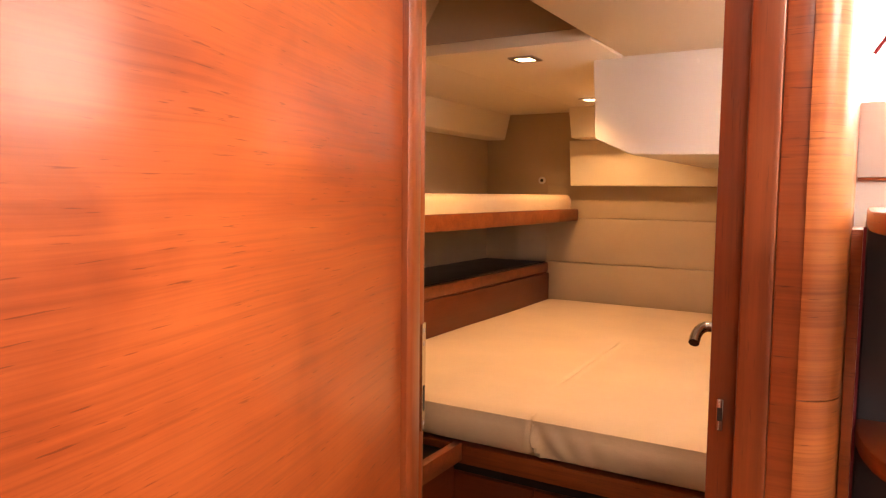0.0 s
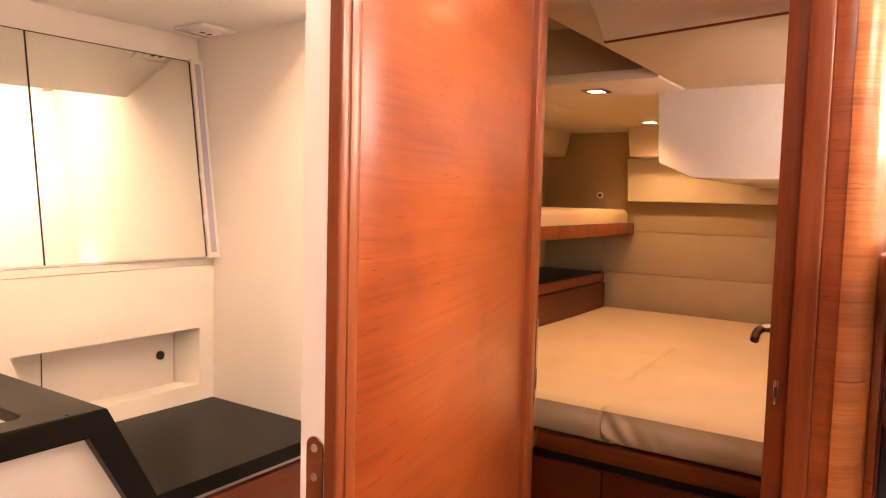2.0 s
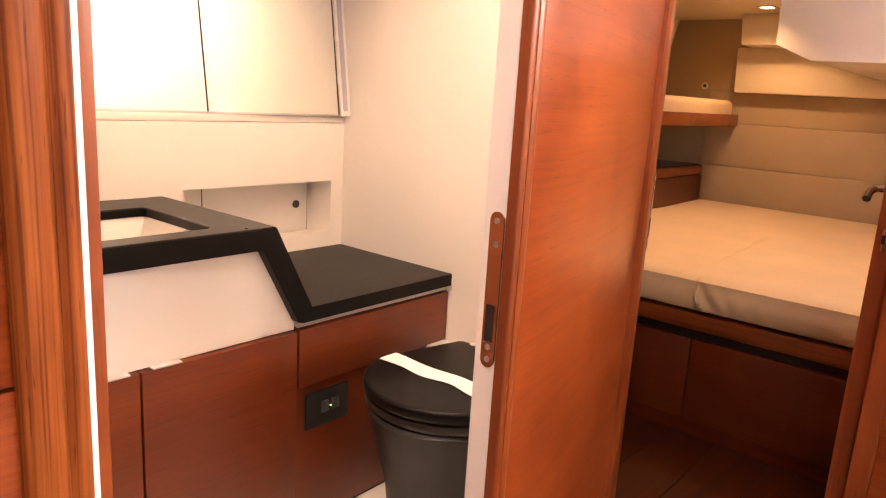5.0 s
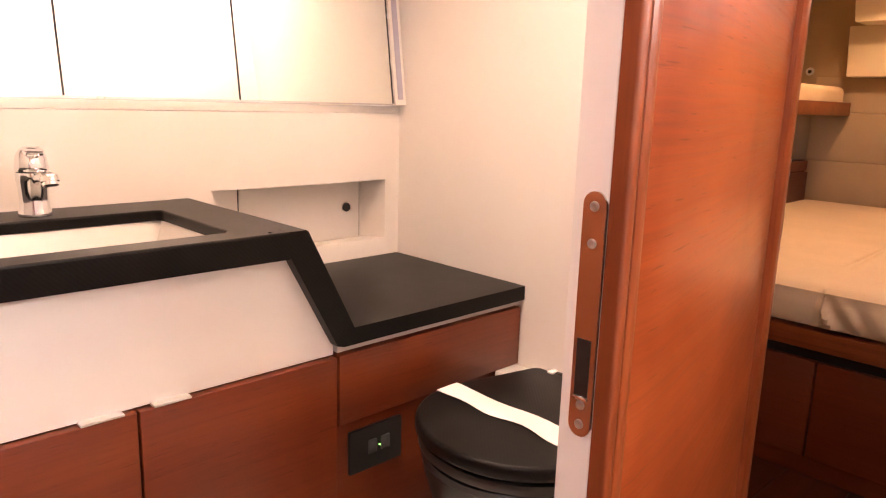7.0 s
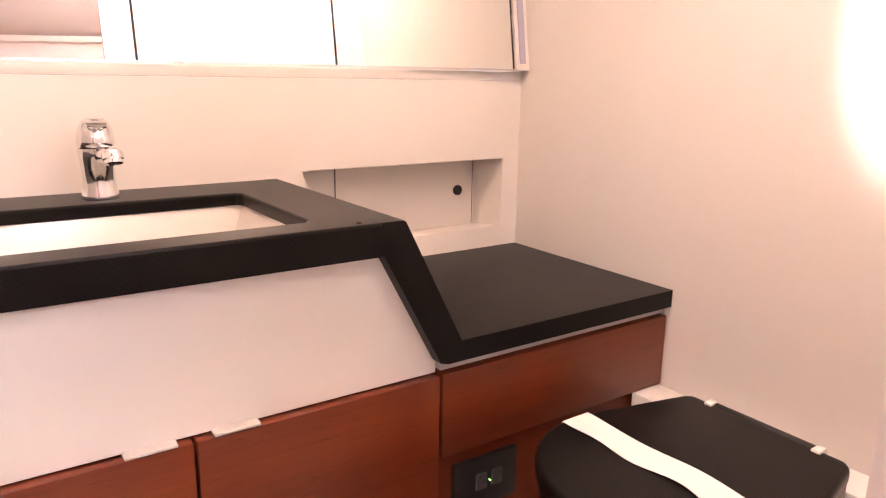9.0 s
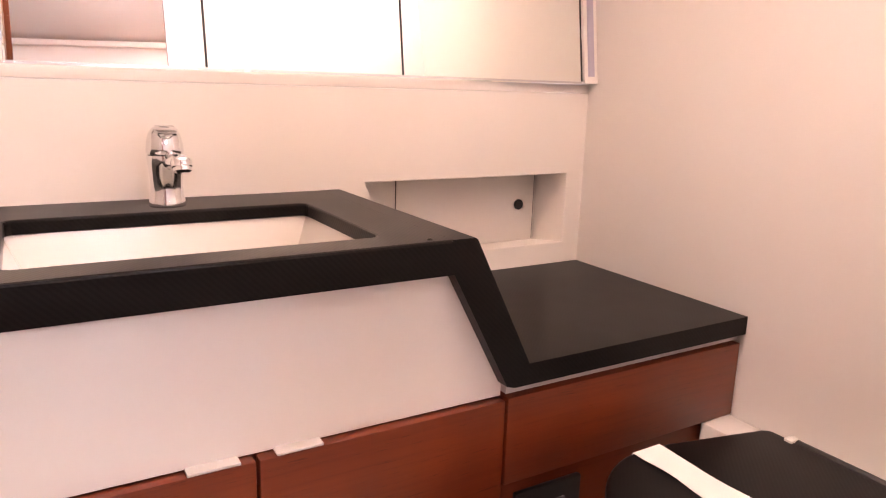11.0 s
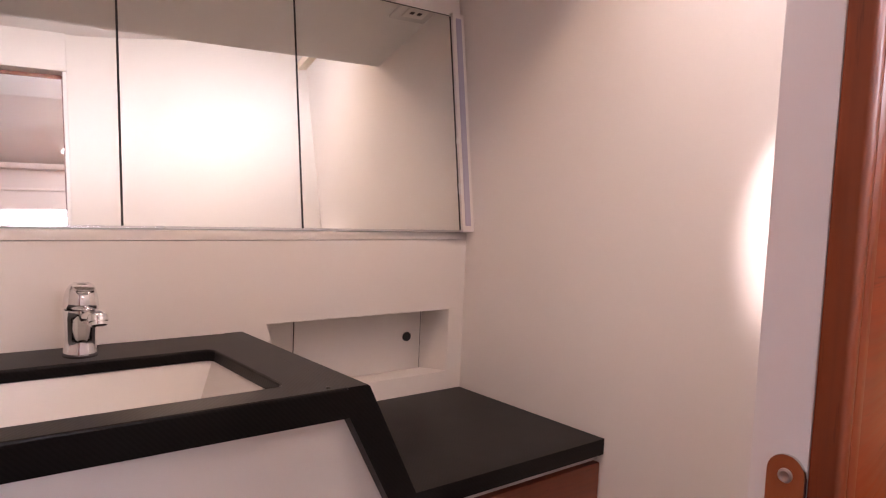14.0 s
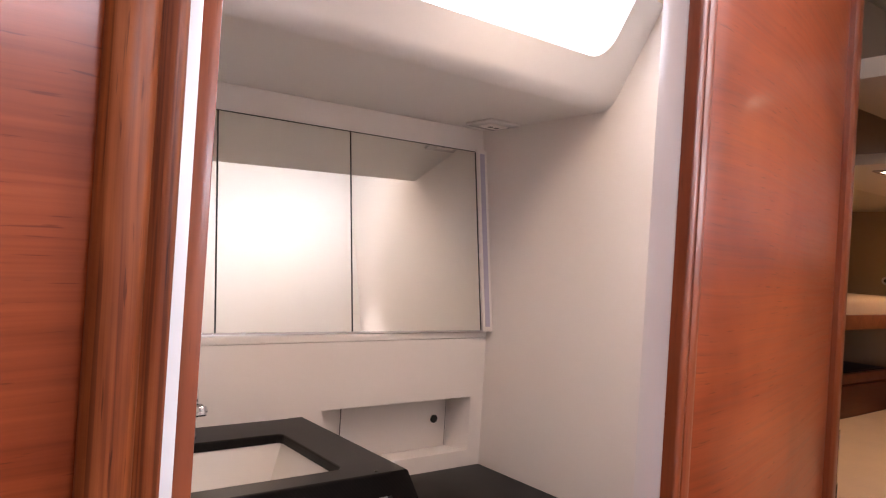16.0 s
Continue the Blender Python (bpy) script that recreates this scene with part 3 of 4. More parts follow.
for cy, s in ((VY0, 1), (VY1, -1)):
    for cz, q in ((VZ0, 1), (VZ1, -1)):
        r = 0.06
        arc = [(cy + s * r * (1 - math.sin(a)), cz + q * r * (1 - math.cos(a))) for a in [math.pi / 2 * k / 6 for k in range(7)]]
        for (ya, za), (yb, zb) in zip(arc, arc[1:]):
            prism(bm, [(cy, cz), (ya, za), (yb, zb)], "x", SX, SX + 0.05)
solid("wall_saloon_side", bm, white_wall, "pale lined saloon side with a rounded window", "wall", "structure")
solid("trim_saloon_cove", B(SX - 0.03, SX, -4.6, 1.6, 2.215, 2.25, bev=0.006), white_wall, "pale cove strip under the saloon headliner", "trim", "structure")
solid("trim_saloon_band", B(SX - 0.012, SX, -4.6, 1.6, 2.085, 2.10, bev=0.003), white_wall, "pale strip over the saloon window", "trim", "structure")
solid("trim_saloon_sill", B(SX - 0.05, SX, -4.6, 1.6, 1.70, 1.73, bev=0.004), teak_rail, "teak fiddle rail under the saloon window", "trim", "structure")
win2 = thing("window_2", (SX + 0.03, 0.33, VZ0), "rounded saloon window with bright daylight outside", "window", kind="structure")
pane = part("pane", B(SX + 0.028, SX + 0.034, VY0, VY1, VZ0, VZ1), glass_pane, win2)
pane.visible_shadow = False
hatch = thing("window_3", (1.1, 0.30, 2.2), "small three-cornered skylight in the saloon slope", "window", kind="structure")
bm = bmesh.new()
for ys in ([(0.255, 0.22), (0.42, 0.22), (0.42, 0.75), (0.36, 0.75)],):
    vs = []
    for d in (0.006, 0.0):
        for y, u in ys:
            vs.append(bm.verts.new((SX - 0.42 * u - d * 0.55 - 0.001, y, 2.25 + 0.24 * u - d * 0.85)))
    for q in ((0, 1, 2, 3), (7, 6, 5, 4), (0, 4, 5, 1), (1, 5, 6, 2), (2, 6, 7, 3), (3, 7, 4, 0)):
        bm.faces.new([vs[k] for k in q])
part("pane", bm, day_glow, hatch, "bright skylight pane")
solid("backdrop_saloon_daylight", B(SX + 0.5, SX + 0.52, -1.6, 1.6, 1.3, 2.6), day_glow, "bright daylight beyond the saloon window", "sky", "structure")

# the companionway's open end: white frame, cream sill, daylight
solid("wall_companionway_low", B(-0.052, SX, 1.60, 1.64, 0.0, 1.325), white_wall, "white wall behind the companionway steps", "wall", "structure")
solid("trim_companionway_seam", B(-0.050, SX, 1.594, 1.60, 1.325, 1.331), teak_rail, "dark seam under the companionway sill", "trim", "structure")
# wall white instead of cream carries the strong daylight on the sill
solid("trim_companionway_sill", B(-0.052, SX, 1.597, 1.64, 1.331, 1.478, bev=0.003), white_wall, "cream companionway sill, whitened for the daylight on it", "trim", "structure")
solid("backdrop_companionway_daylight", B(-0.052, SX, 1.66, 1.67, 1.47, 2.75), open_sky_glow, "bright daylight beyond the companionway", "sky", "structure")
solid("wall_behind_companionway", B(-0.06, 0.72, 1.68, 1.72, 0.0, 2.07), cream_panel, "cabin side of the companionway", "wall", "structure")
port = thing("window_4", (0.28, 1.73, 1.48), "small portlight between companionway and cabin", "window", kind="structure")
part("frame", B(0.10, 0.46, 1.722, 1.735, 1.46, 1.66, bev=0.004), white_gloss, port)
part("pane", B(0.13, 0.43, 1.735, 1.738, 1.48, 1.64), day_glow, port, "bright portlight pane")
solid("wall_companionway_side", B(0.95, SX, 0.85, 1.60, 0.0, 2.54), white_wall, "white side of the companionway", "wall", "structure")

# ---- the washroom's things ----
FX = -1.31                                    # fronts of the vanity cabinets

def vanity_door(y0, y1, handle):
    unit = thing("vanity_cabinet", (-1.55, (y0 + y1) / 2, 0.06), "reddish wooden vanity cabinet with a plain flush door under the basin", "cabinet", "vanity cabinets")
    part("body", B(-1.80, FX - 0.022, y0 + 0.002, y1 - 0.002, 0.06, 0.615), teak_dark, unit)
    door = part("door", B(FX - 0.020, FX, y0 + 0.0012, y1 - 0.0012, 0.075, 0.624, bev=0.0025), teak_dark, unit)
    part("handle", B(FX - 0.022, FX + 0.001, handle[0], handle[1], 0.6243, 0.6288, bev=0.0015), clear_plastic, door, "pale grey plastic finger pull")
    return unit


vanity_door(0.051, 0.452, (0.076, 0.142))
vanity_door(-0.350, 0.049, (-0.040, 0.028))
vanity_door(-0.751, -0.352, (-0.44, -0.38))

unit = thing("drawer_cabinet", (-1.55, 0.74, 0.06), "reddish wooden drawer cabinet beside the toilet", "cabinet")
part("body", B(-1.80, FX - 0.045, 0.456, 1.030, 0.06, 0.640), teak_dark, unit)
part("drawer_front", B(FX - 0.044, FX, 0.456, 1.031, 0.471, 0.627, bev=0.003), teak_dark, unit)
part("lower_panel", B(FX - 0.044, FX - 0.016, 0.456, 0.985, 0.065, 0.464, bev=0.003), teak_dark, unit)
part("top_strip", B(FX - 0.044, FX - 0.008, 0.456, 1.031, 0.632, 0.6445), clear_plastic, unit, "pale strip under the worktop")

plate = thing("socket_plate", (FX - 0.014, 0.558, 0.343), "black rectangular switch plate with two rockers and a green light", "switch plate")
part("frame", B(FX - 0.0155, FX - 0.004, 0.486, 0.631, 0.343, 0.443, bev=0.003), black_plastic, plate)
for y in (0.532, 0.568):
    part("rocker", B(FX - 0.004, FX - 0.001, y + 0.002, y + 0.026, 0.380, 0.412, bev=0.003), grey_switch, plate, "grey rocker switch")
part("indicator", B(FX - 0.004, FX - 0.0005, 0.5645, 0.5668, 0.392, 0.3945), green_led, plate, "green indicator light")

solid("vanity_fascia", prism(bmesh.new(), [(-0.79, 0.6265), (0.452, 0.6265), (0.452, 0.645), (0.345, 0.8475), (-0.79, 0.8475)], "x", -1.36, FX - 0.018), white_gloss, "white slant-ended fascia between basin top and cabinet doors", "fascia", "structure")

# black worktop: upper level with the basin's cut-out, a slanted step, lower level
HX0, HX1, HY0, HY1 = -1.675, -1.364, -0.215, 0.250
bm = bmesh.new()
outer = [(HEADX + 0.001, -0.79), (-1.300, -0.79), (-1.300, 0.335), (HEADX + 0.001, 0.335)]
inner = [(HX0, HY0), (HX1, HY0), (HX1, HY1), (HX0, HY1)]
top_o, top_i = [bm.verts.new((x, y, 0.900)) for x, y in outer], [bm.verts.new((x, y, 0.900)) for x, y in inner]
low_o, low_i = [bm.verts.new((x, y, 0.848)) for x, y in outer], [bm.verts.new((x, y, 0.878)) for x, y in inner]
for i in range(4):
    j = (i + 1) % 4
    bm.faces.new((top_o[i], top_o[j], top_i[j], top_i[i]))
    bm.faces.new((low_o[j], low_o[i], low_i[i], low_i[j]))
    bm.faces.new((top_i[i], top_i[j], low_i[j], low_i[i]))
    if i != 2:
        bm.faces.new((top_o[j], top_o[i], low_o[i], low_o[j]))
bm.normal_update()
edges = [e for e in bm.edges if (e.verts[0] in top_i and e.verts[1] in low_i) or (e.verts[1] in top_i and e.verts[0] in low_i)]
bmesh.ops.bevel(bm, geom=edges, offset=0.016, segments=4, affect="EDGES", profile=0.5)
edges = [e for e in bm.edges if not e.is_boundary and e.calc_face_angle(0) > 1.2 and max(v.co.z for v in e.verts) > 0.899 and abs(e.verts[0].co.z - e.verts[1].co.z) < 0.001]
bmesh.ops.bevel(bm, geom=edges, offset=0.004, segments=2, affect="EDGES", profile=0.5)
top = thing("worktop", (-1.55, 0.1, 0.648), "matt black twill worktop stepping down beside the basin", "worktop")
part("upper_top", bm, black_top, top, smooth=False)
bm = bmesh.new()
prism(bm, [(0.3352, 0.900), (0.3745, 0.900), (0.379, 0.897), (0.488, 0.6845), (1.032, 0.6845), (1.032, 0.6475), (0.462, 0.6475), (0.446, 0.652), (0.3405, 0.848), (0.3352, 0.848)], "x", HEADX + 0.001, -1.302)
part("lower_top", bm, black_top, top, smooth=False)

part("stud", turned(bmesh.new(), [(0.0042, 0), (0.0042, 0.0016), (0.002, 0.0026)], (-1.316, 0.306, 0.900), 12), black_plastic, top, "tiny black stud")

sink = thing("wash_basin", (-1.52, 0.018, 0.74), "white rectangular undermounted wash basin", "basin")
bm = bmesh.new()
t = [(HX0 - 0.003, HY0 - 0.003), (HX1 + 0.003, HY0 - 0.003), (HX1 + 0.003, HY1 + 0.003), (HX0 - 0.003, HY1 + 0.003)]
b = [(HX0 + 0.03, HY0 + 0.05), (HX1 - 0.03, HY0 + 0.05), (HX1 - 0.03, HY1 - 0.05), (HX0 + 0.03, HY1 - 0.05)]
tv, bv = [bm.verts.new((x, y, 0.8765)) for x, y in t], [bm.verts.new((x, y, 0.745)) for x, y in b]
tz, bz = [bm.verts.new((x + math.copysign(0.012, x + 1.52), y + math.copysign(0.012, y), 0.8765)) for x, y in t], [bm.verts.new((x, y, 0.735)) for x, y in b]
for i in range(4):
    j = (i + 1) % 4
    bm.faces.new((tv[i], tv[j], bv[j], bv[i]))
    bm.faces.new((tz[j], tz[i], bz[i], bz[j]))
    bm.faces.new((tv[j], tv[i], tz[i], tz[j]))
bm.faces.new(bv)
bm.faces.new(list(reversed(bz)))
part("bowl", bm, ceramic, sink, smooth=False)
part("drain", turned(bmesh.new(), [(0.024, 0), (0.024, 0.003), (0.015, 0.0045), (0.006, 0.003)], (-1.53, 0.018, 0.7455), 24), chrome, sink, "chrome drain")


def faucet(x, y, z, k=0.88):
    f = thing("basin_tap", (x, y, z), "chrome single-lever basin tap on the black worktop", "tap")

    def at(u, v, w):
        return (x + k * u, y + k * v, z + k * w)

    def ring(profile):
        return turned(bmesh.new(), [(k * r, k * h) for r, h in profile], (x, y, z), 36)
    part("body", ring([(0.0335, 0), (0.0345, 0.004), (0.0335, 0.010), (0.0305, 0.022), (0.0295, 0.040), (0.0305, 0.060), (0.0325, 0.080), (0.0340, 0.094), (0.0335, 0.0985), (0.030, 0.0995)]), chrome, f)
    part("spout", tube(bmesh.new(), curve_points(at(0.004, 0, 0.076), at(0.028, 0.005, 0.087), at(0.050, 0.011, 0.091), at(0.065, 0.016, 0.089)), 0.0135, 20), chrome, f)
    bm = bmesh.new()
    turned(bm, [(k * r, k * h) for r, h in [(0.0130, -0.013), (0.0165, -0.0115), (0.0168, -0.005), (0.0190, -0.003), (0.0192, 0.007), (0.0175, 0.011), (0.009, 0.013)]], (0, 0, 0), 26)
    bmesh.ops.rotate(bm, verts=bm.verts[:], cent=(0, 0, 0), matrix=Matrix.Rotation(radians(-20), 3, "Y"))
    bmesh.ops.translate(bm, verts=bm.verts[:], vec=at(0.069, 0.017, 0.085))
    part("aerator", bm, chrome, f, "chrome spout tip")
    part("cap", ring([(0.0325, 0.1005), (0.0342, 0.103), (0.0338, 0.114), (0.0318, 0.128), (0.0280, 0.140), (0.0220, 0.149), (0.013, 0.1535), (0.004, 0.155)]), chrome, f)
    bm = bmesh.new()                          # a tapered paddle let into the front of the cap
    prism(bm, [(0.0, -0.015), (0.022, -0.019), (0.036, -0.015), (0.041, -0.006), (0.041, 0.006), (0.036, 0.015), (0.022, 0.019), (0.0, 0.015)], "z", -0.0035, 0.0035, bev=0.0015)
    bmesh.ops.rotate(bm, verts=bm.verts[:], cent=(0, 0, 0), matrix=Matrix.Rotation(radians(14), 3, "Y"))
    bmesh.ops.translate(bm, verts=bm.verts[:], vec=at(0.0, 0, 0.151))
    part("lever", bm, chrome, f)
    return f


faucet(-1.733, 0.026, 0.900)

# mirror cabinet: three leaning mirror doors in a white case
ZB, ZT, XB, XT = 1.134, 1.726, -1.830, -1.916
lean, skew = (XT - XB) / (ZT - ZB), 0.061


def leaning(bm, y0, y1, z0, z1, out, back):
    """A slab on the cabinet's front, which leans back and stands a little skew to the hull."""
    vs = [bm.verts.new((XB + lean * (z - ZB) + skew * (y - 0.4) + d, y, z)) for d in (out, back) for y in (y0, y1) for z in (z0, z1)]
    for q in ((0, 2, 3, 1), (4, 5, 7, 6), (0, 1, 5, 4), (2, 6, 7, 3), (1, 3, 7, 5), (0, 4, 6, 2)):
        bm.faces.new([vs[k] for k in q])
    return bm


case = thing("mirror_cabinet", (-1.95, 0.12, 1.12), "white wall cabinet with three frameless mirror doors", "mirror cabinet")
part("case", leaning(bmesh.new(), -0.79, 1.0325, ZB + 0.003, 1.8075, -0.008, -0.09), white_wall, case, smooth=False)
for y0, y1 in ((0.5245, 0.989), (0.1285, 0.5215), (-0.2675, 0.1255), (-0.664, -0.2705)):
    d = part("mirror_door", leaning(bmesh.new(), y0, y1, ZB, ZT, -0.001, -0.0065), mirror_glass, case, "frameless mirror", smooth=False)
    part("edge_seal", leaning(bmesh.new(), y1 - 0.001, y1 + 0.0035, ZB, ZT, -0.0005, -0.0065), rubber, d, "dark door edge")
part("top_gap", leaning(bmesh.new(), -0.664, 0.989, ZT + 0.0003, ZT + 0.003, -0.0022, -0.0075), rubber, case, "dark gap over the doors")
part("bottom_lip", leaning(bmesh.new(), -0.664, 0.989, ZB - 0.005, ZB - 0.0005, 0.0, -0.03), steel, case, "thin steel lip")
bm = leaning(bmesh.new(), 0.994, 1.0325, ZB - 0.004, ZT + 0.01, 0.006, -0.0075)
part("side_frame", bm, white_wall, case, smooth=False)
part("light_strip", leaning(bmesh.new(), 1.004, 1.0215, ZB + 0.012, ZT - 0.004, 0.0085, 0.006), lilac_strip, case, "lilac-grey light diffuser strip", smooth=False)
# white chips imitate two lamp glints on the frame's edge
for z0, z1 in ((1.232, 1.262), (1.372, 1.386)):
    part("glint_chip", leaning(bmesh.new(), 0.9905, 0.9965, z0, z1, 0.009, 0.0005), tape_white, case, "small white chip standing in for a lamp glint", smooth=False)
solid("trim_under_mirror", B(HEADX - 0.03, HEADX + 0.0012, -0.79, 1.0325, 1.1065, 1.1265, bev=0.001), white_wall, "white ledge under the mirror cabinet", "trim", "structure")

vent = thing("ceiling_fitting", (-1.77, 0.985, 1.808), "white rectangular ceiling fitting with two small sockets", "ceiling fitting")
part("plate", B(-1.83, -1.70, 0.90, 1.02, 1.797, 1.8075, bev=0.004), white_gloss, vent)
part("insert", B(-1.79, -1.73, 0.925, 0.995, 1.792, 1.797, bev=0.002), white_wall, vent)
for y in (0.94, 0.965):
    part("socket_hole", B(-1.765, -1.752, y, y + 0.012, 1.7905, 1.792), black_plastic, vent, "small dark socket")

# toilet
TX, TY = -1.0, 0.665


def lid_outline(x0, y_back, half, y_front, n=30):
    mid = y_back - 0.26
    pts = [(x0 + half * 0.70, y_back), (x0 + half * 0.76, y_back - 0.014), (x0 + half * 0.97, mid + 0.06)]
    pts += [(x0 + half * math.cos(a), mid - (mid - y_front) * math.sin(a)) for a in [math.pi * i / n for i in range(n + 1)]]
    return pts + [(x0 - half * 0.97, mid + 0.06), (x0 - half * 0.76, y_back - 0.014), (x0 - half * 0.70, y_back)]


wc = thing("marine_toilet", (TX, TY, 0.06), "dark grey marine toilet with a closed black twill lid", "toilet")
part("bowl", turned(bmesh.new(), [(0.125, 0.0), (0.130, 0.02), (0.124, 0.10), (0.138, 0.22), (0.165, 0.33), (0.182, 0.39), (0.186, 0.412), (0.180, 0.420)], (TX, TY, 0.06), 44, 1.0, 1.06), grey_plastic, wc)
part("seat_ring", prism(bmesh.new(), lid_outline(TX, 0.905, 0.196, 0.470), "z", 0.486, 0.508, bev=0.006), black_plastic, wc, "black seat ring")
part("lid", prism(bmesh.new(), lid_outline(TX, 0.905, 0.200, 0.462), "z", 0.514, 0.545, bev=0.010, seg=4), black_top, wc, "black twill toilet lid")
part("cistern_ledge", B(-1.32, -0.70, 0.948, 1.032, 0.06, 0.470, bev=0.006), white_gloss, wc, "white ledge behind the toilet")
part("rear_block", B(TX - 0.13, TX + 0.13, 0.860, 0.947, 0.30, 0.500, bev=0.012, seg=3), grey_plastic, wc)
for x in (TX - 0.098, TX + 0.098):
    part("hinge", B(x - 0.0075, x + 0.0075, 0.886, 0.909, 0.530, 0.5495, bev=0.002), white_gloss, wc, "white lid hinge")
part("hinge_bar", tube(bmesh.new(), [(TX - 0.0905, 0.903, 0.5375), (TX + 0.0905, 0.903, 0.5375)], 0.0105, 16), black_plastic, wc)
bm = bmesh.new()
rows_ = []
for k in range(25):                           # a loose band, slightly wavy, folded over both sides of the lid
    u = -1 + 2 * k / 24
    drop = max(0.0, abs(u) - 0.955) * 1.1
    x = TX + 0.208 * max(-0.97, min(0.97, u)) if abs(u) < 0.97 else TX + math.copysign(0.204, u)
    wav = 0.0035 * math.sin(5.0 * u + 0.8)
    z = 0.5462 + 0.0012 * (1 + math.sin(7 * u)) - drop * 0.7
    rows_.append([bm.verts.new((x, 0.622 + wav + 0.004 * math.sin(9 * u), z)), bm.verts.new((x, 0.678 + wav, z + 0.0004)), bm.verts.new((x, 0.678 + wav, z + 0.0014)), bm.verts.new((x, 0.622 + wav + 0.004 * math.sin(9 * u), z + 0.001))])
for p, q in zip(rows_, rows_[1:]):
    for k in range(4):
        bm.faces.new((p[k], p[(k + 1) % 4], q[(k + 1) % 4], q[k]))
bm.faces.new(rows_[0])
bm.faces.new(rows_[-1])
solid("paper_band", bm, tape_white, "white paper band laid across the closed toilet lid", "paper band")

# strike plate on the white jamb
def strike(name, x0, x1, y, z0, z1, face):
    p = thing(name, ((x0 + x1) / 2, y, z0), "polished steel strike plate with four screws on the door jamb", "strike plate")
    w = (x1 - x0) / 2
    c = (x0 + x1) / 2
    pts = [(c + w * math.cos(a), z1 - w + w * math.sin(a)) for a in [math.pi * i / 10 for i in range(11)]]
    pts += [(c - w * math.cos(a), z0 + w - w * math.sin(a)) for a in [math.pi * i / 10 for i in range(11)]]
    part("plate", prism(bmesh.new(), pts, "y", y, y + face * 0.0025), strike_metal, p)
    part("latch_hole", B(c - w * 0.66, c + w * 0.58, *sorted((y + face * 0.0025, y + face * 0.0030)), z0 + (z1 - z0) * 0.174, z0 + (z1 - z0) * 0.412), black_plastic, p, "dark latch opening")
    part("latch_lip", B(c - w * 0.66, c + w * 0.58, *sorted((y + face * 0.0024, y + face * 0.0042)), z0 + (z1 - z0) * 0.158, z0 + (z1 - z0) * 0.172, bev=0.0007), chrome, p, "bright bent lip under the latch opening")
    part("side_flange", B(x1 - 0.0004, x1 + 0.0004, *sorted((y, y + face * 0.0031)), z0 + w, z1 - w), steel, p, "dull steel edge")
    for f in (0.054, 0.136, 0.797, 0.942):
        bm = bmesh.new()
        turned(bm, [(w * 0.40, 0), (w * 0.38, 0.0008), (w * 0.28, 0.0013), (w * 0.14, 0.0004)], (0, 0, 0), 14)
        bmesh.ops.rotate(bm, verts=bm.verts[:], cent=(0, 0, 0), matrix=Matrix.Rotation(radians(-90 * face), 3, "X"))
        bmesh.ops.translate(bm, verts=bm.verts[:], vec=(c, y + face * 0.0025, z0 + (z1 - z0) * f))
        part("screw", bm, dull_steel, p, "countersunk screw")
    return p


strike("strike_plate", -0.5165, -0.4945, 0.1370, 0.864, 1.078, -1)
edge, along, out = Vector((bow(1.0) + 0.002, 1.004)), Vector((0.315, -1)).normalized(), Vector((1, 0.315)).normalized()


def on_trim(s0, s1, h0, h1, z0, z1):
    """A slab lying on the trim at the bulkhead's end."""
    return prism(bmesh.new(), [tuple(edge + along * a + out * h) for a, h in ((s0, h0), (s1, h0), (s1, h1), (s0, h1))], "z", z0, z1)


plate2 = thing("strike_plate", (*(edge + out * 0.012), 0.885), "polished steel strike plate on the cabin door jamb", "strike plate")
part("plate", on_trim(0.004, 0.026, 0.009, 0.0134, 0.885, 1.070), strike_metal, plate2)
part("latch_hole", on_trim(0.010, 0.020, 0.0130, 0.0139, 0.918, 0.962), dark_gap, plate2, "dark latch opening")
for z in (0.897, 1.035, 1.058):
    bm = bmesh.new()
    turned(bm, [(0.0042, 0), (0.004, 0.0008), (0.002, 0.0012)], (0, 0, 0), 14)
    bmesh.ops.rotate(bm, verts=bm.verts[:], cent=(0, 0, 0), matrix=Vector((*out, 0)).to_track_quat("Z", "Y").to_matrix())
    bmesh.ops.translate(bm, verts=bm.verts[:], vec=(*(edge + along * 0.015 + out * 0.0133), z))
    part("screw", bm, dull_steel, plate2, "countersunk screw")


door = thing("door_1", (-0.548, -0.357, 0.02), "teak washroom door standing open into the washroom", "door", kind="structure")
part("leaf", B(-1.06, -0.548, -0.3655, -0.3512, 0.02, DOOR_TOP - 0.01, bev=0.0015), teak_upright, door)
hx, hz = -1.035, 1.007
handle = part("handle", tube(bmesh.new(), curve_points((hx, -0.350, hz), (hx, -0.300, hz), (hx + 0.008, -0.287, hz), (hx + 0.030, -0.283, hz), (hx + 0.040, -0.283, hz - 0.001)), 0.0112, 18), chrome, door, "chrome lever handle")
part("hook", tube(bmesh.new(), curve_points((hx + 0.026, -0.280, hz + 0.0065), (hx + 0.042, -0.279, hz + 0.0045), (hx + 0.051, -0.279, hz - 0.008), (hx + 0.051, -0.279, hz - 0.022), (hx + 0.044, -0.279, hz - 0.040)), 0.0052, 14), chrome, handle)
bm = bmesh.new()
turned(bm, [(0.024, 0), (0.024, 0.005), (0.019, 0.009), (0.010, 0.010)], (0, 0, 0), 24)
bmesh.ops.rotate(bm, verts=bm.verts[:], cent=(0, 0, 0), matrix=Matrix.Rotation(radians(-90), 3, "X"))
bmesh.ops.translate(bm, verts=bm.verts[:], vec=(hx, -0.3512, hz))
part("rose", bm, chrome, handle)
door.rotation_euler[2] = radians(-8.0)

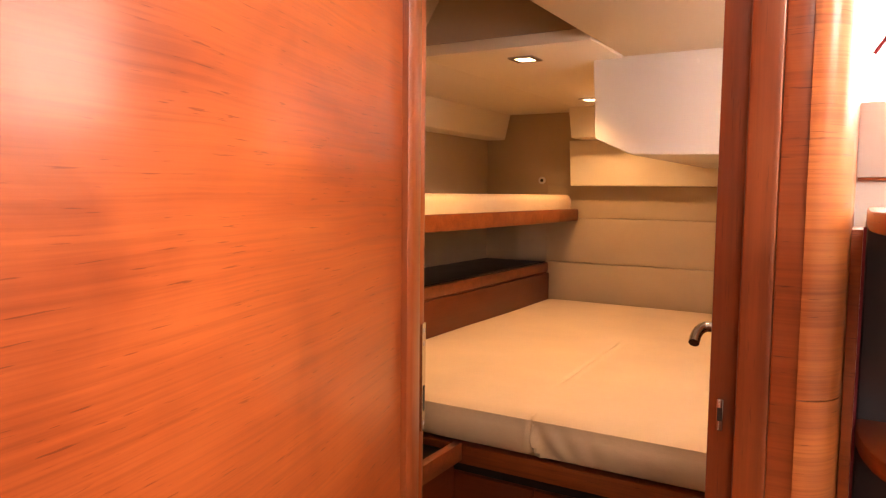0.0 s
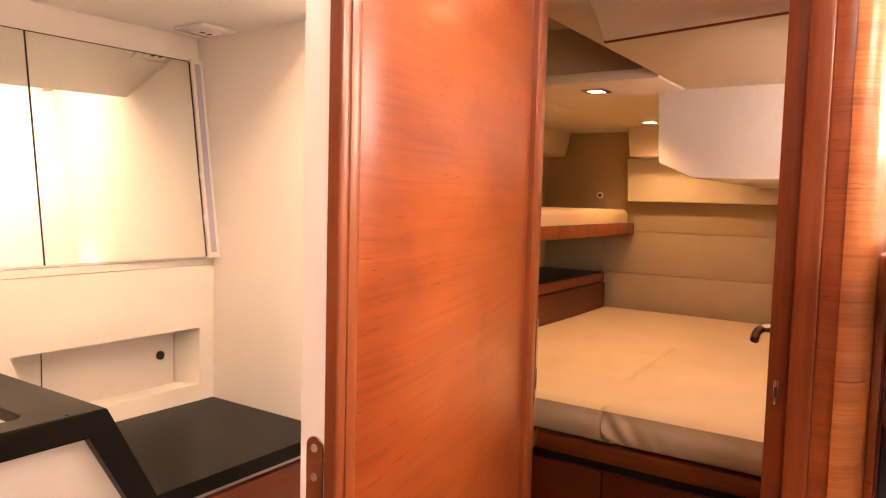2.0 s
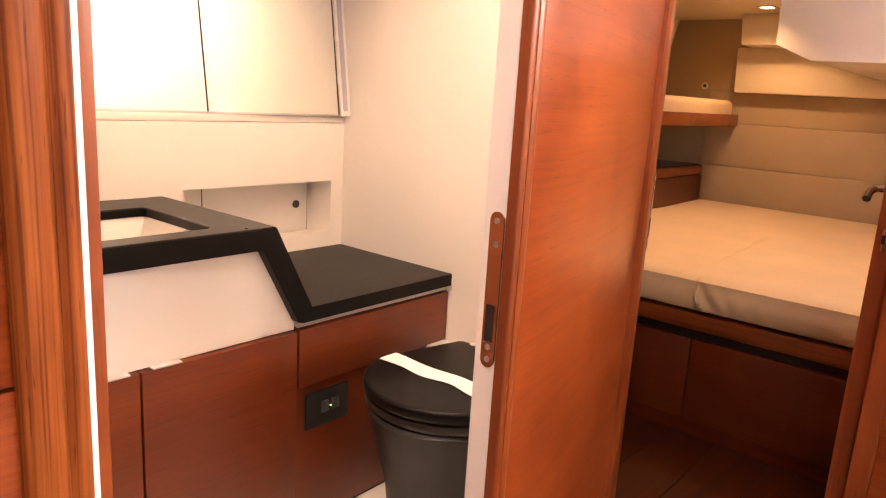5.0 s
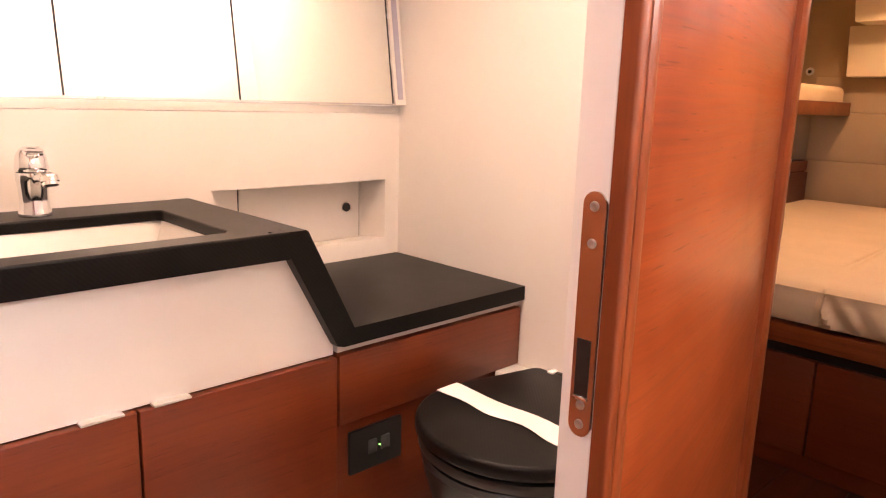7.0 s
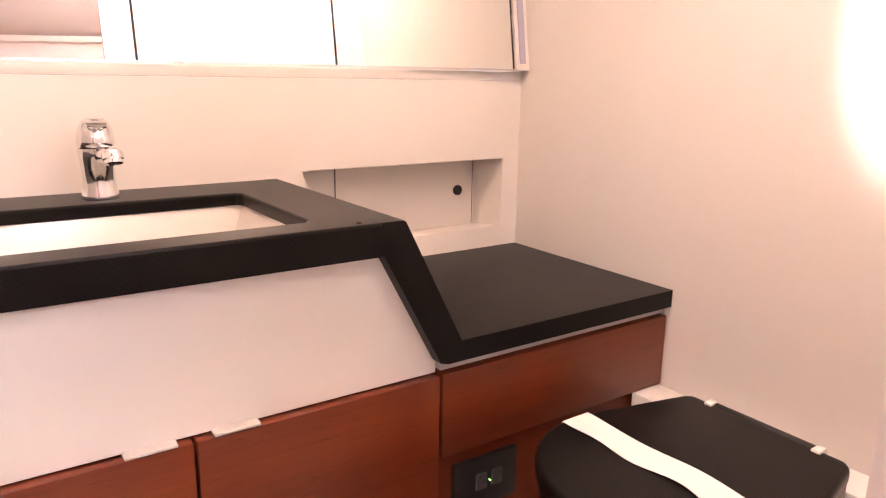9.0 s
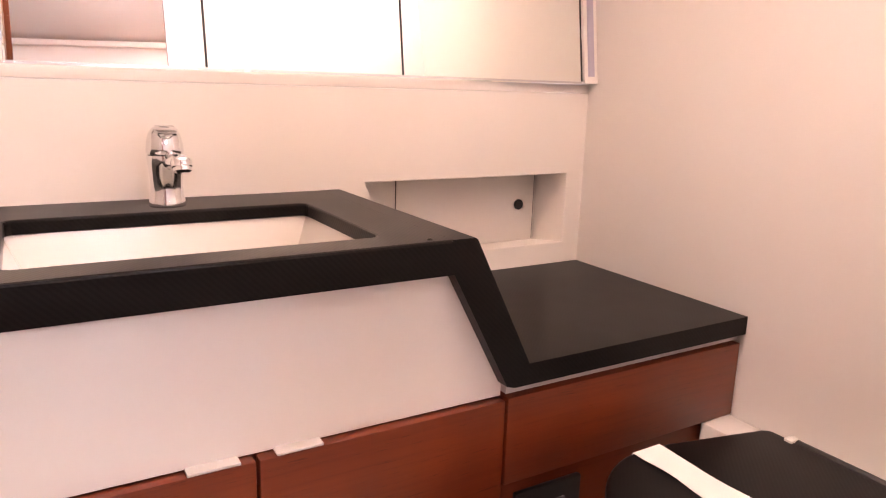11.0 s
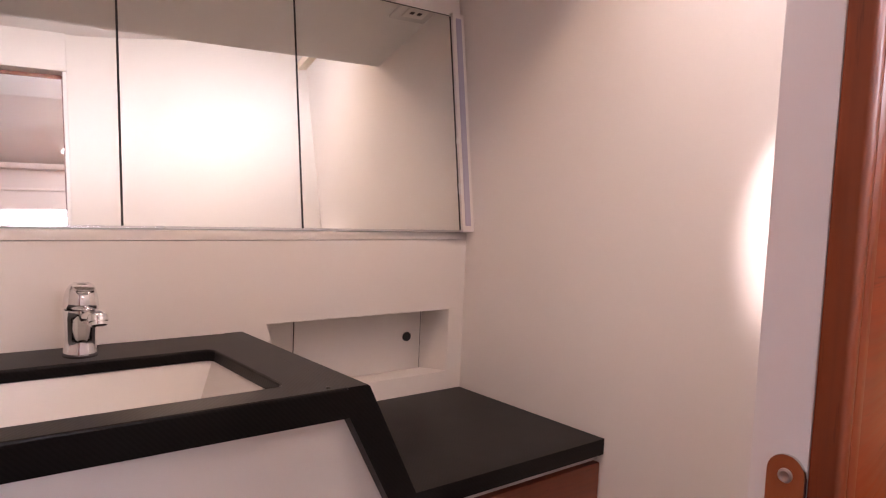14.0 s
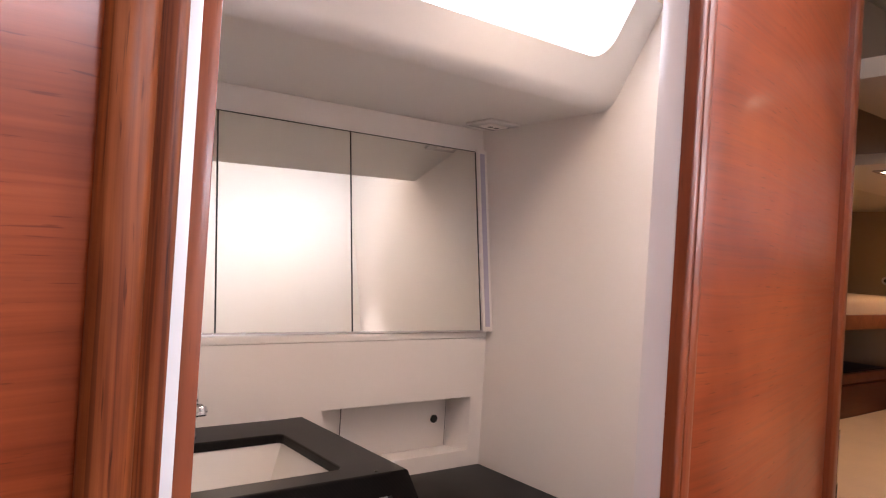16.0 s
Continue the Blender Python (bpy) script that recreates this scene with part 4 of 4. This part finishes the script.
# ---- the sleeping cabin's things ----
bed = thing("double_berth", (-0.9, 3.0, 0.0), "built-in double berth base of reddish wood with flush front panels", "berth base")
part("body", B(-1.755, 0.60, 1.99, BACKY - 0.02, 0.0, 0.500), teak_dark, bed)
part("plinth", B(-1.60, 0.55, 1.955, 1.99, 0.0, 0.062), teak_dark, bed)
for x0, x1 in ((-1.58, -0.868), (-0.862, -0.30), (-0.294, 0.55)):
    part("front_panel", B(x0, x1, 1.938, 1.988, 0.066, 0.384, bev=0.003), teak_dark, bed)
# solid dark strip puts the recess's shade below the rail into colour
part("shadow_gap", B(-1.60, 0.55, 1.957, 1.989, 0.385, 0.425), dark_gap, bed, "near-black strip painted as the shade under the front rail")
part("front_rail", B(-1.60, 0.58, 1.915, 1.988, 0.426, 0.488, bev=0.005), teak_rail, bed)

bm = bmesh.new()                              # mattress with a gathered front seam and a long crease on top
nx = 260
xs = [-1.752 + (0.58 + 1.752) * i / nx for i in range(nx + 1)] + [-0.872, -0.868, -0.860] + [-0.98 + 0.004 * i for i in range(24)]
xs = sorted(set(round(v, 4) for v in xs))
ys = [1.960, 2.0, 2.06] + [2.12 + (4.16 - 2.12) * i / 44 for i in range(45)]
rings = []
for x in xs:
    seam = math.exp(-((x + 0.868) / 0.007) ** 2)
    tuck = 0.020 * math.exp(-(x + 0.868) / 0.10) if x > -0.868 else 0.002 * math.exp((x + 0.868) / 0.05)
    wrk = 0.0022 * math.sin(23 * x) + 0.0012 * math.sin(57 * x + 1.0)
    end = min(1.0, max(0.0, min(x + 1.752, 0.58 - x) / 0.03)) ** 0.5
    ring = [(1.99, 0.503), (1.918, 0.503)]
    for k in range(7):
        v = k / 6
        ring.append((1.902 + 0.010 * (2 * v - 1) ** 2 + 0.014 * seam + wrk * (1.0 - 0.5 * v) + tuck * math.sin(84 * (x + 0.868 - 0.060 * (1 - v))) * (1.0 - 0.75 * v * v), 0.508 + 0.090 * v))
    ring += [(1.912 + 0.010 * seam, 0.612 - 0.004 * seam), (1.930, 0.6225 - 0.003 * seam)]
    top = []
    for y in ys:
        z = 0.627 + 0.0025 * math.sin(2.3 * x + 1.1 * y) + 0.0015 * math.sin(5.1 * y - 3 * x)
        line = -0.924 - 0.030 * (y - 2.32) / 0.72
        if 2.28 < y < 3.08:
            fade = math.sin(math.pi * (y - 2.28) / 0.80) ** 0.6
            z += fade * (-0.011 * math.exp(-((x - line) / 0.009) ** 2) + 0.010 * math.exp(-((x - line - 0.020) / 0.013) ** 2))
        top.append((y, 0.503 + (z - 0.503) * (0.75 + 0.25 * end)))
    ring += top + [(4.188, 0.600), (4.188, 0.503)]
    rings.append([bm.verts.new((x, y, z)) for y, z in ring])
for p, q in zip(rings, rings[1:]):
    for a, b_ in zip(range(len(p)), range(1, len(p))):
        bm.faces.new((p[a], q[a], q[b_], p[b_]))
    bm.faces.new((p[-1], q[-1], q[0], p[0]))
bm.faces.new(rings[0])
bm.faces.new(list(reversed(rings[-1])))
berth_mattress = thing("berth_mattress", (-0.6, 3.0, 0.503), "cream cloth berth mattress with a gathered front seam", "mattress")
part("cover", bm, cloth, berth_mattress)
part("seam_welt", tube(bmesh.new(), [(-0.868, 1.922, 0.508), (-0.868, 1.9195, 0.53), (-0.868, 1.9185, 0.57), (-0.868, 1.9215, 0.598), (-0.868, 1.9245, 0.612)], 0.0022, 8), cloth, berth_mattress, "stitched upright seam")

seat = thing("locker_seat", (-1.45, 1.5, 0.0), "low wooden locker seat with a black top beside the berth", "locker seat")
part("body", B(-1.90, -1.13, 1.115, 1.91, 0.0, 0.44), teak_dark, seat)
part("rail", B(-1.13, -1.10, 1.115, 1.912, 0.44, 0.50, bev=0.004), teak_rail, seat)
part("cushion", B(-1.90, -1.131, 1.115, 1.895, 0.44, 0.475, bev=0.008), black_top, seat, "black top")

dr = thing("side_locker", (-1.95, 3.0, 0.5), "long reddish wooden side locker, its shaded top painted black", "locker")
part("body", B(-2.19, -1.757, 1.92, BACKY - 0.02, 0.5, 0.80), teak_dark, dr)
part("front", B(-1.756, -1.738, 1.92, BACKY - 0.021, 0.62, 0.792, bev=0.003), teak_dark, dr)
part("lid", B(-2.19, -1.745, 1.92, BACKY - 0.021, 0.802, 0.858, bev=0.004), teak_rail, dr, "wooden lid with a lip")
# thin black sheet paints the upper bunk's shadow onto the lid
part("top", B(-2.185, -1.765, 1.93, BACKY - 0.03, 0.8585, 0.8635), black_top, dr, "black sheet for the bunk's shadow on the lid")

bunk = thing("upper_bunk", (-1.9, 3.1, 1.13), "narrow upper bunk on a wooden shelf with a cream mattress", "bunk")
part("board", B(-2.19, -1.579, 1.95, BACKY - 0.03, 1.135, 1.165), teak_dark, bunk)
part("fascia", B(-1.578, -1.553, 1.95, BACKY - 0.022, 1.130, 1.203, bev=0.004), teak_rail, bunk, "teak front rail")
solid("bunk_mattress", B(-2.19, -1.582, 1.96, BACKY - 0.05, 1.166, 1.290, bev=0.035, seg=4), cloth, "thin cream mattress on the upper bunk", "mattress")

solid("aft_ledge", prism(bmesh.new(), [(-1.575, 1.344), (0.6, 1.344), (0.6, 1.618), (-1.59, 1.618)], "y", 4.10, BACKY - 0.001, bev=0.006), cream_panel, "cream boxed-in ledge high on the aft wall", "ledge", "structure")
solid("aft_ledge_box", prism(bmesh.new(), [(-1.515, 1.620), (-0.90, 1.620), (-0.90, 1.799), (-1.535, 1.799)], "y", 3.93, BACKY - 0.001, bev=0.006), cream_panel, "cream boxed-in duct under the ceiling", "ledge", "structure")
solid("cockpit_box", prism(bmesh.new(), [(-0.945, 1.808), (-0.930, 1.505), (-0.785, 1.441), (0.6, 1.420), (0.6, 1.808)], "y", 2.62, 4.05, bev=0.008), white_gloss, "white moulded cockpit well hanging from the cabin ceiling", "cockpit well", "structure")


def downlight(x, y, z, size=0.050):
    d = thing("downlight", (x, y, z), "square chrome recessed ceiling spotlight, lit warm", "spotlight", "cabin spotlights")
    bm = bmesh.new()
    inner = size * 0.62
    for x0, x1, y0, y1 in ((-size, size, -size, -inner), (-size, size, inner, size), (-size, -inner, -inner, inner), (inner, size, -inner, inner)):
        box(bm, x + x0, x + x1, y + y0, y + y1, z - 0.006, z - 0.0005)
    part("bezel", bm, dark_chrome, d, smooth=False)
    part("lens", B(x - inner + 0.001, x + inner - 0.001, y - inner + 0.001, y + inner - 0.001, z - 0.0045, z - 0.001, bev=0.0015), lamp_glow, d, "glowing warm lens")
    return d


# the saloon's three and (-0.88, 0.28) only house added lights
for x, y, z in ((-1.155, 2.463, 1.80), (-1.31, 3.66, 1.80), (-0.40, 1.13, 1.776), (0.25, -0.75, 2.50), (0.60, 0.42, 2.50), (0.6, -2.2, 2.50), (-0.88, 0.28, 2.20), (-1.05, 0.55, 2.20), (-1.05, -0.35, 2.20)):
    downlight(x, y, z)

sock = thing("wall_socket", (-1.85, BACKY, 1.38), "small round cream socket on the aft wall", "socket")
bm = bmesh.new()
turned(bm, [(0.024, 0), (0.024, 0.006), (0.018, 0.008)], (0, 0, 0), 20)
bmesh.ops.rotate(bm, verts=bm.verts[:], cent=(0, 0, 0), matrix=Matrix.Rotation(radians(90), 3, "X"))
bmesh.ops.translate(bm, verts=bm.verts[:], vec=(-1.806, BACKY, 1.38))
part("ring", bm, white_gloss, sock)
bm = bmesh.new()
turned(bm, [(0.011, 0), (0.010, 0.003)], (0, 0, 0), 16)
bmesh.ops.rotate(bm, verts=bm.verts[:], cent=(0, 0, 0), matrix=Matrix.Rotation(radians(90), 3, "X"))
bmesh.ops.translate(bm, verts=bm.verts[:], vec=(-1.806, BACKY - 0.008, 1.38))
part("hole", bm, black_plastic, sock, "dark socket hole")

door2 = thing("door_2", (-0.185, 1.3, 0.02), "teak cabin door standing open into the cabin", "door", kind="structure")
part("leaf", B(-0.200, -0.165, 1.045, 1.56, 0.02, 1.755, bev=0.002), teak_panel, door2)
h2 = part("handle", tube(bmesh.new(), curve_points((-0.200, 1.20, 1.076), (-0.244, 1.20, 1.077), (-0.257, 1.196, 1.074), (-0.263, 1.182, 1.066), (-0.264, 1.166, 1.054)), 0.0088, 14), dark_chrome, door2, "chrome lever handle")
bm = bmesh.new()
turned(bm, [(0.024, 0), (0.024, 0.005), (0.019, 0.009)], (0, 0, 0), 24)
bmesh.ops.rotate(bm, verts=bm.verts[:], cent=(0, 0, 0), matrix=Matrix.Rotation(radians(-90), 3, "Y"))
bmesh.ops.translate(bm, verts=bm.verts[:], vec=(-0.200, 1.20, 1.078))
part("rose", bm, dark_chrome, h2)
latch = thing("jamb_latch", (-0.209, 1.0, 0.99), "small steel latch keep on the cabin door jamb", "latch keep")
part("keep", B(-0.1970, -0.1880, 0.9825, 0.9855, 0.974, 1.018, bev=0.001), dark_chrome, latch)
part("hole", B(-0.1955, -0.1890, 0.9816, 0.9826, 0.988, 1.006), dark_gap, latch, "dark latch opening")

# ---- companionway ----
steps = thing("companionway_steps", (0.35, 1.2, 0.0), "companionway steps with rounded teak treads on a dark grey box", "steps")
part("box", B(-0.032, 0.68, 1.16, 1.59, 0.0, 1.25, bev=0.004), grey_panel, steps, "dark grey engine box")
part("side_cheek", B(-0.0505, -0.0370, 1.06, 1.158, 0.0, 1.25, bev=0.001), teak_flat, steps, "teak side cheek with level grain")
part("side_edging", B(-0.0365, -0.0325, 1.150, 1.158, 0.0, 1.25), rope_mat, steps, "dark red edging strip")
for z, y0 in ((0.945, 0.93), (1.252, 0.75), (0.65, 0.84), (0.355, 0.78)):
    w = 0.20
    pts = [(-0.033 + 0.09 * (1 - math.cos(a)), y0 + w * (1 - math.sin(a))) for a in [math.pi / 2 * i / 10 for i in range(11)]]
    part("tread", prism(bmesh.new(), [*pts, (0.68, y0), (0.68, 1.30), (-0.033, 1.30)], "z", z, z + 0.026, bev=0.006), teak_flat, steps, "rounded teak tread")
rail = solid("safety_line", tube(bmesh.new(), curve_points((-0.034, 1.570, 1.563), (-0.006, 1.565, 1.61), (0.014, 1.56, 1.68), (0.023, 1.555, 1.77), (0.02, 1.55, 1.95)), 0.0042, 10), rope_mat, "thin dark red line hanging in the companionway", "rope")

# ---- floor planks, last ----
floor_ob = bpy.data.objects["floor"]
plank_mesh = {}


def plank(x0, x1, y0, y1):
    key = (round(x1 - x0, 4), round(y1 - y0, 4))
    if key not in plank_mesh:
        plank_mesh[key] = mesh_of("plank", B(-key[0] / 2, key[0] / 2, -key[1] / 2, key[1] / 2, -0.006, 0.0, bev=0.0012, seg=1), teak_floor)
    ob = new("plank", plank_mesh[key])
    ob.location = ((x0 + x1) / 2, (y0 + y1) / 2, 0.0)
    ob.parent = floor_ob


for i in range(15):
    x0 = -0.488 + i * 0.1185
    for k, (y0, y1) in enumerate(((-4.5, -2.7), (-2.696, -0.9), (-0.896, 0.94))):
        plank(x0, x0 + 0.115, y0, y1)
for i in range(5):
    x0 = -1.10 + i * 0.19
    plank(x0, x0 + 0.186, 1.045, 1.95)
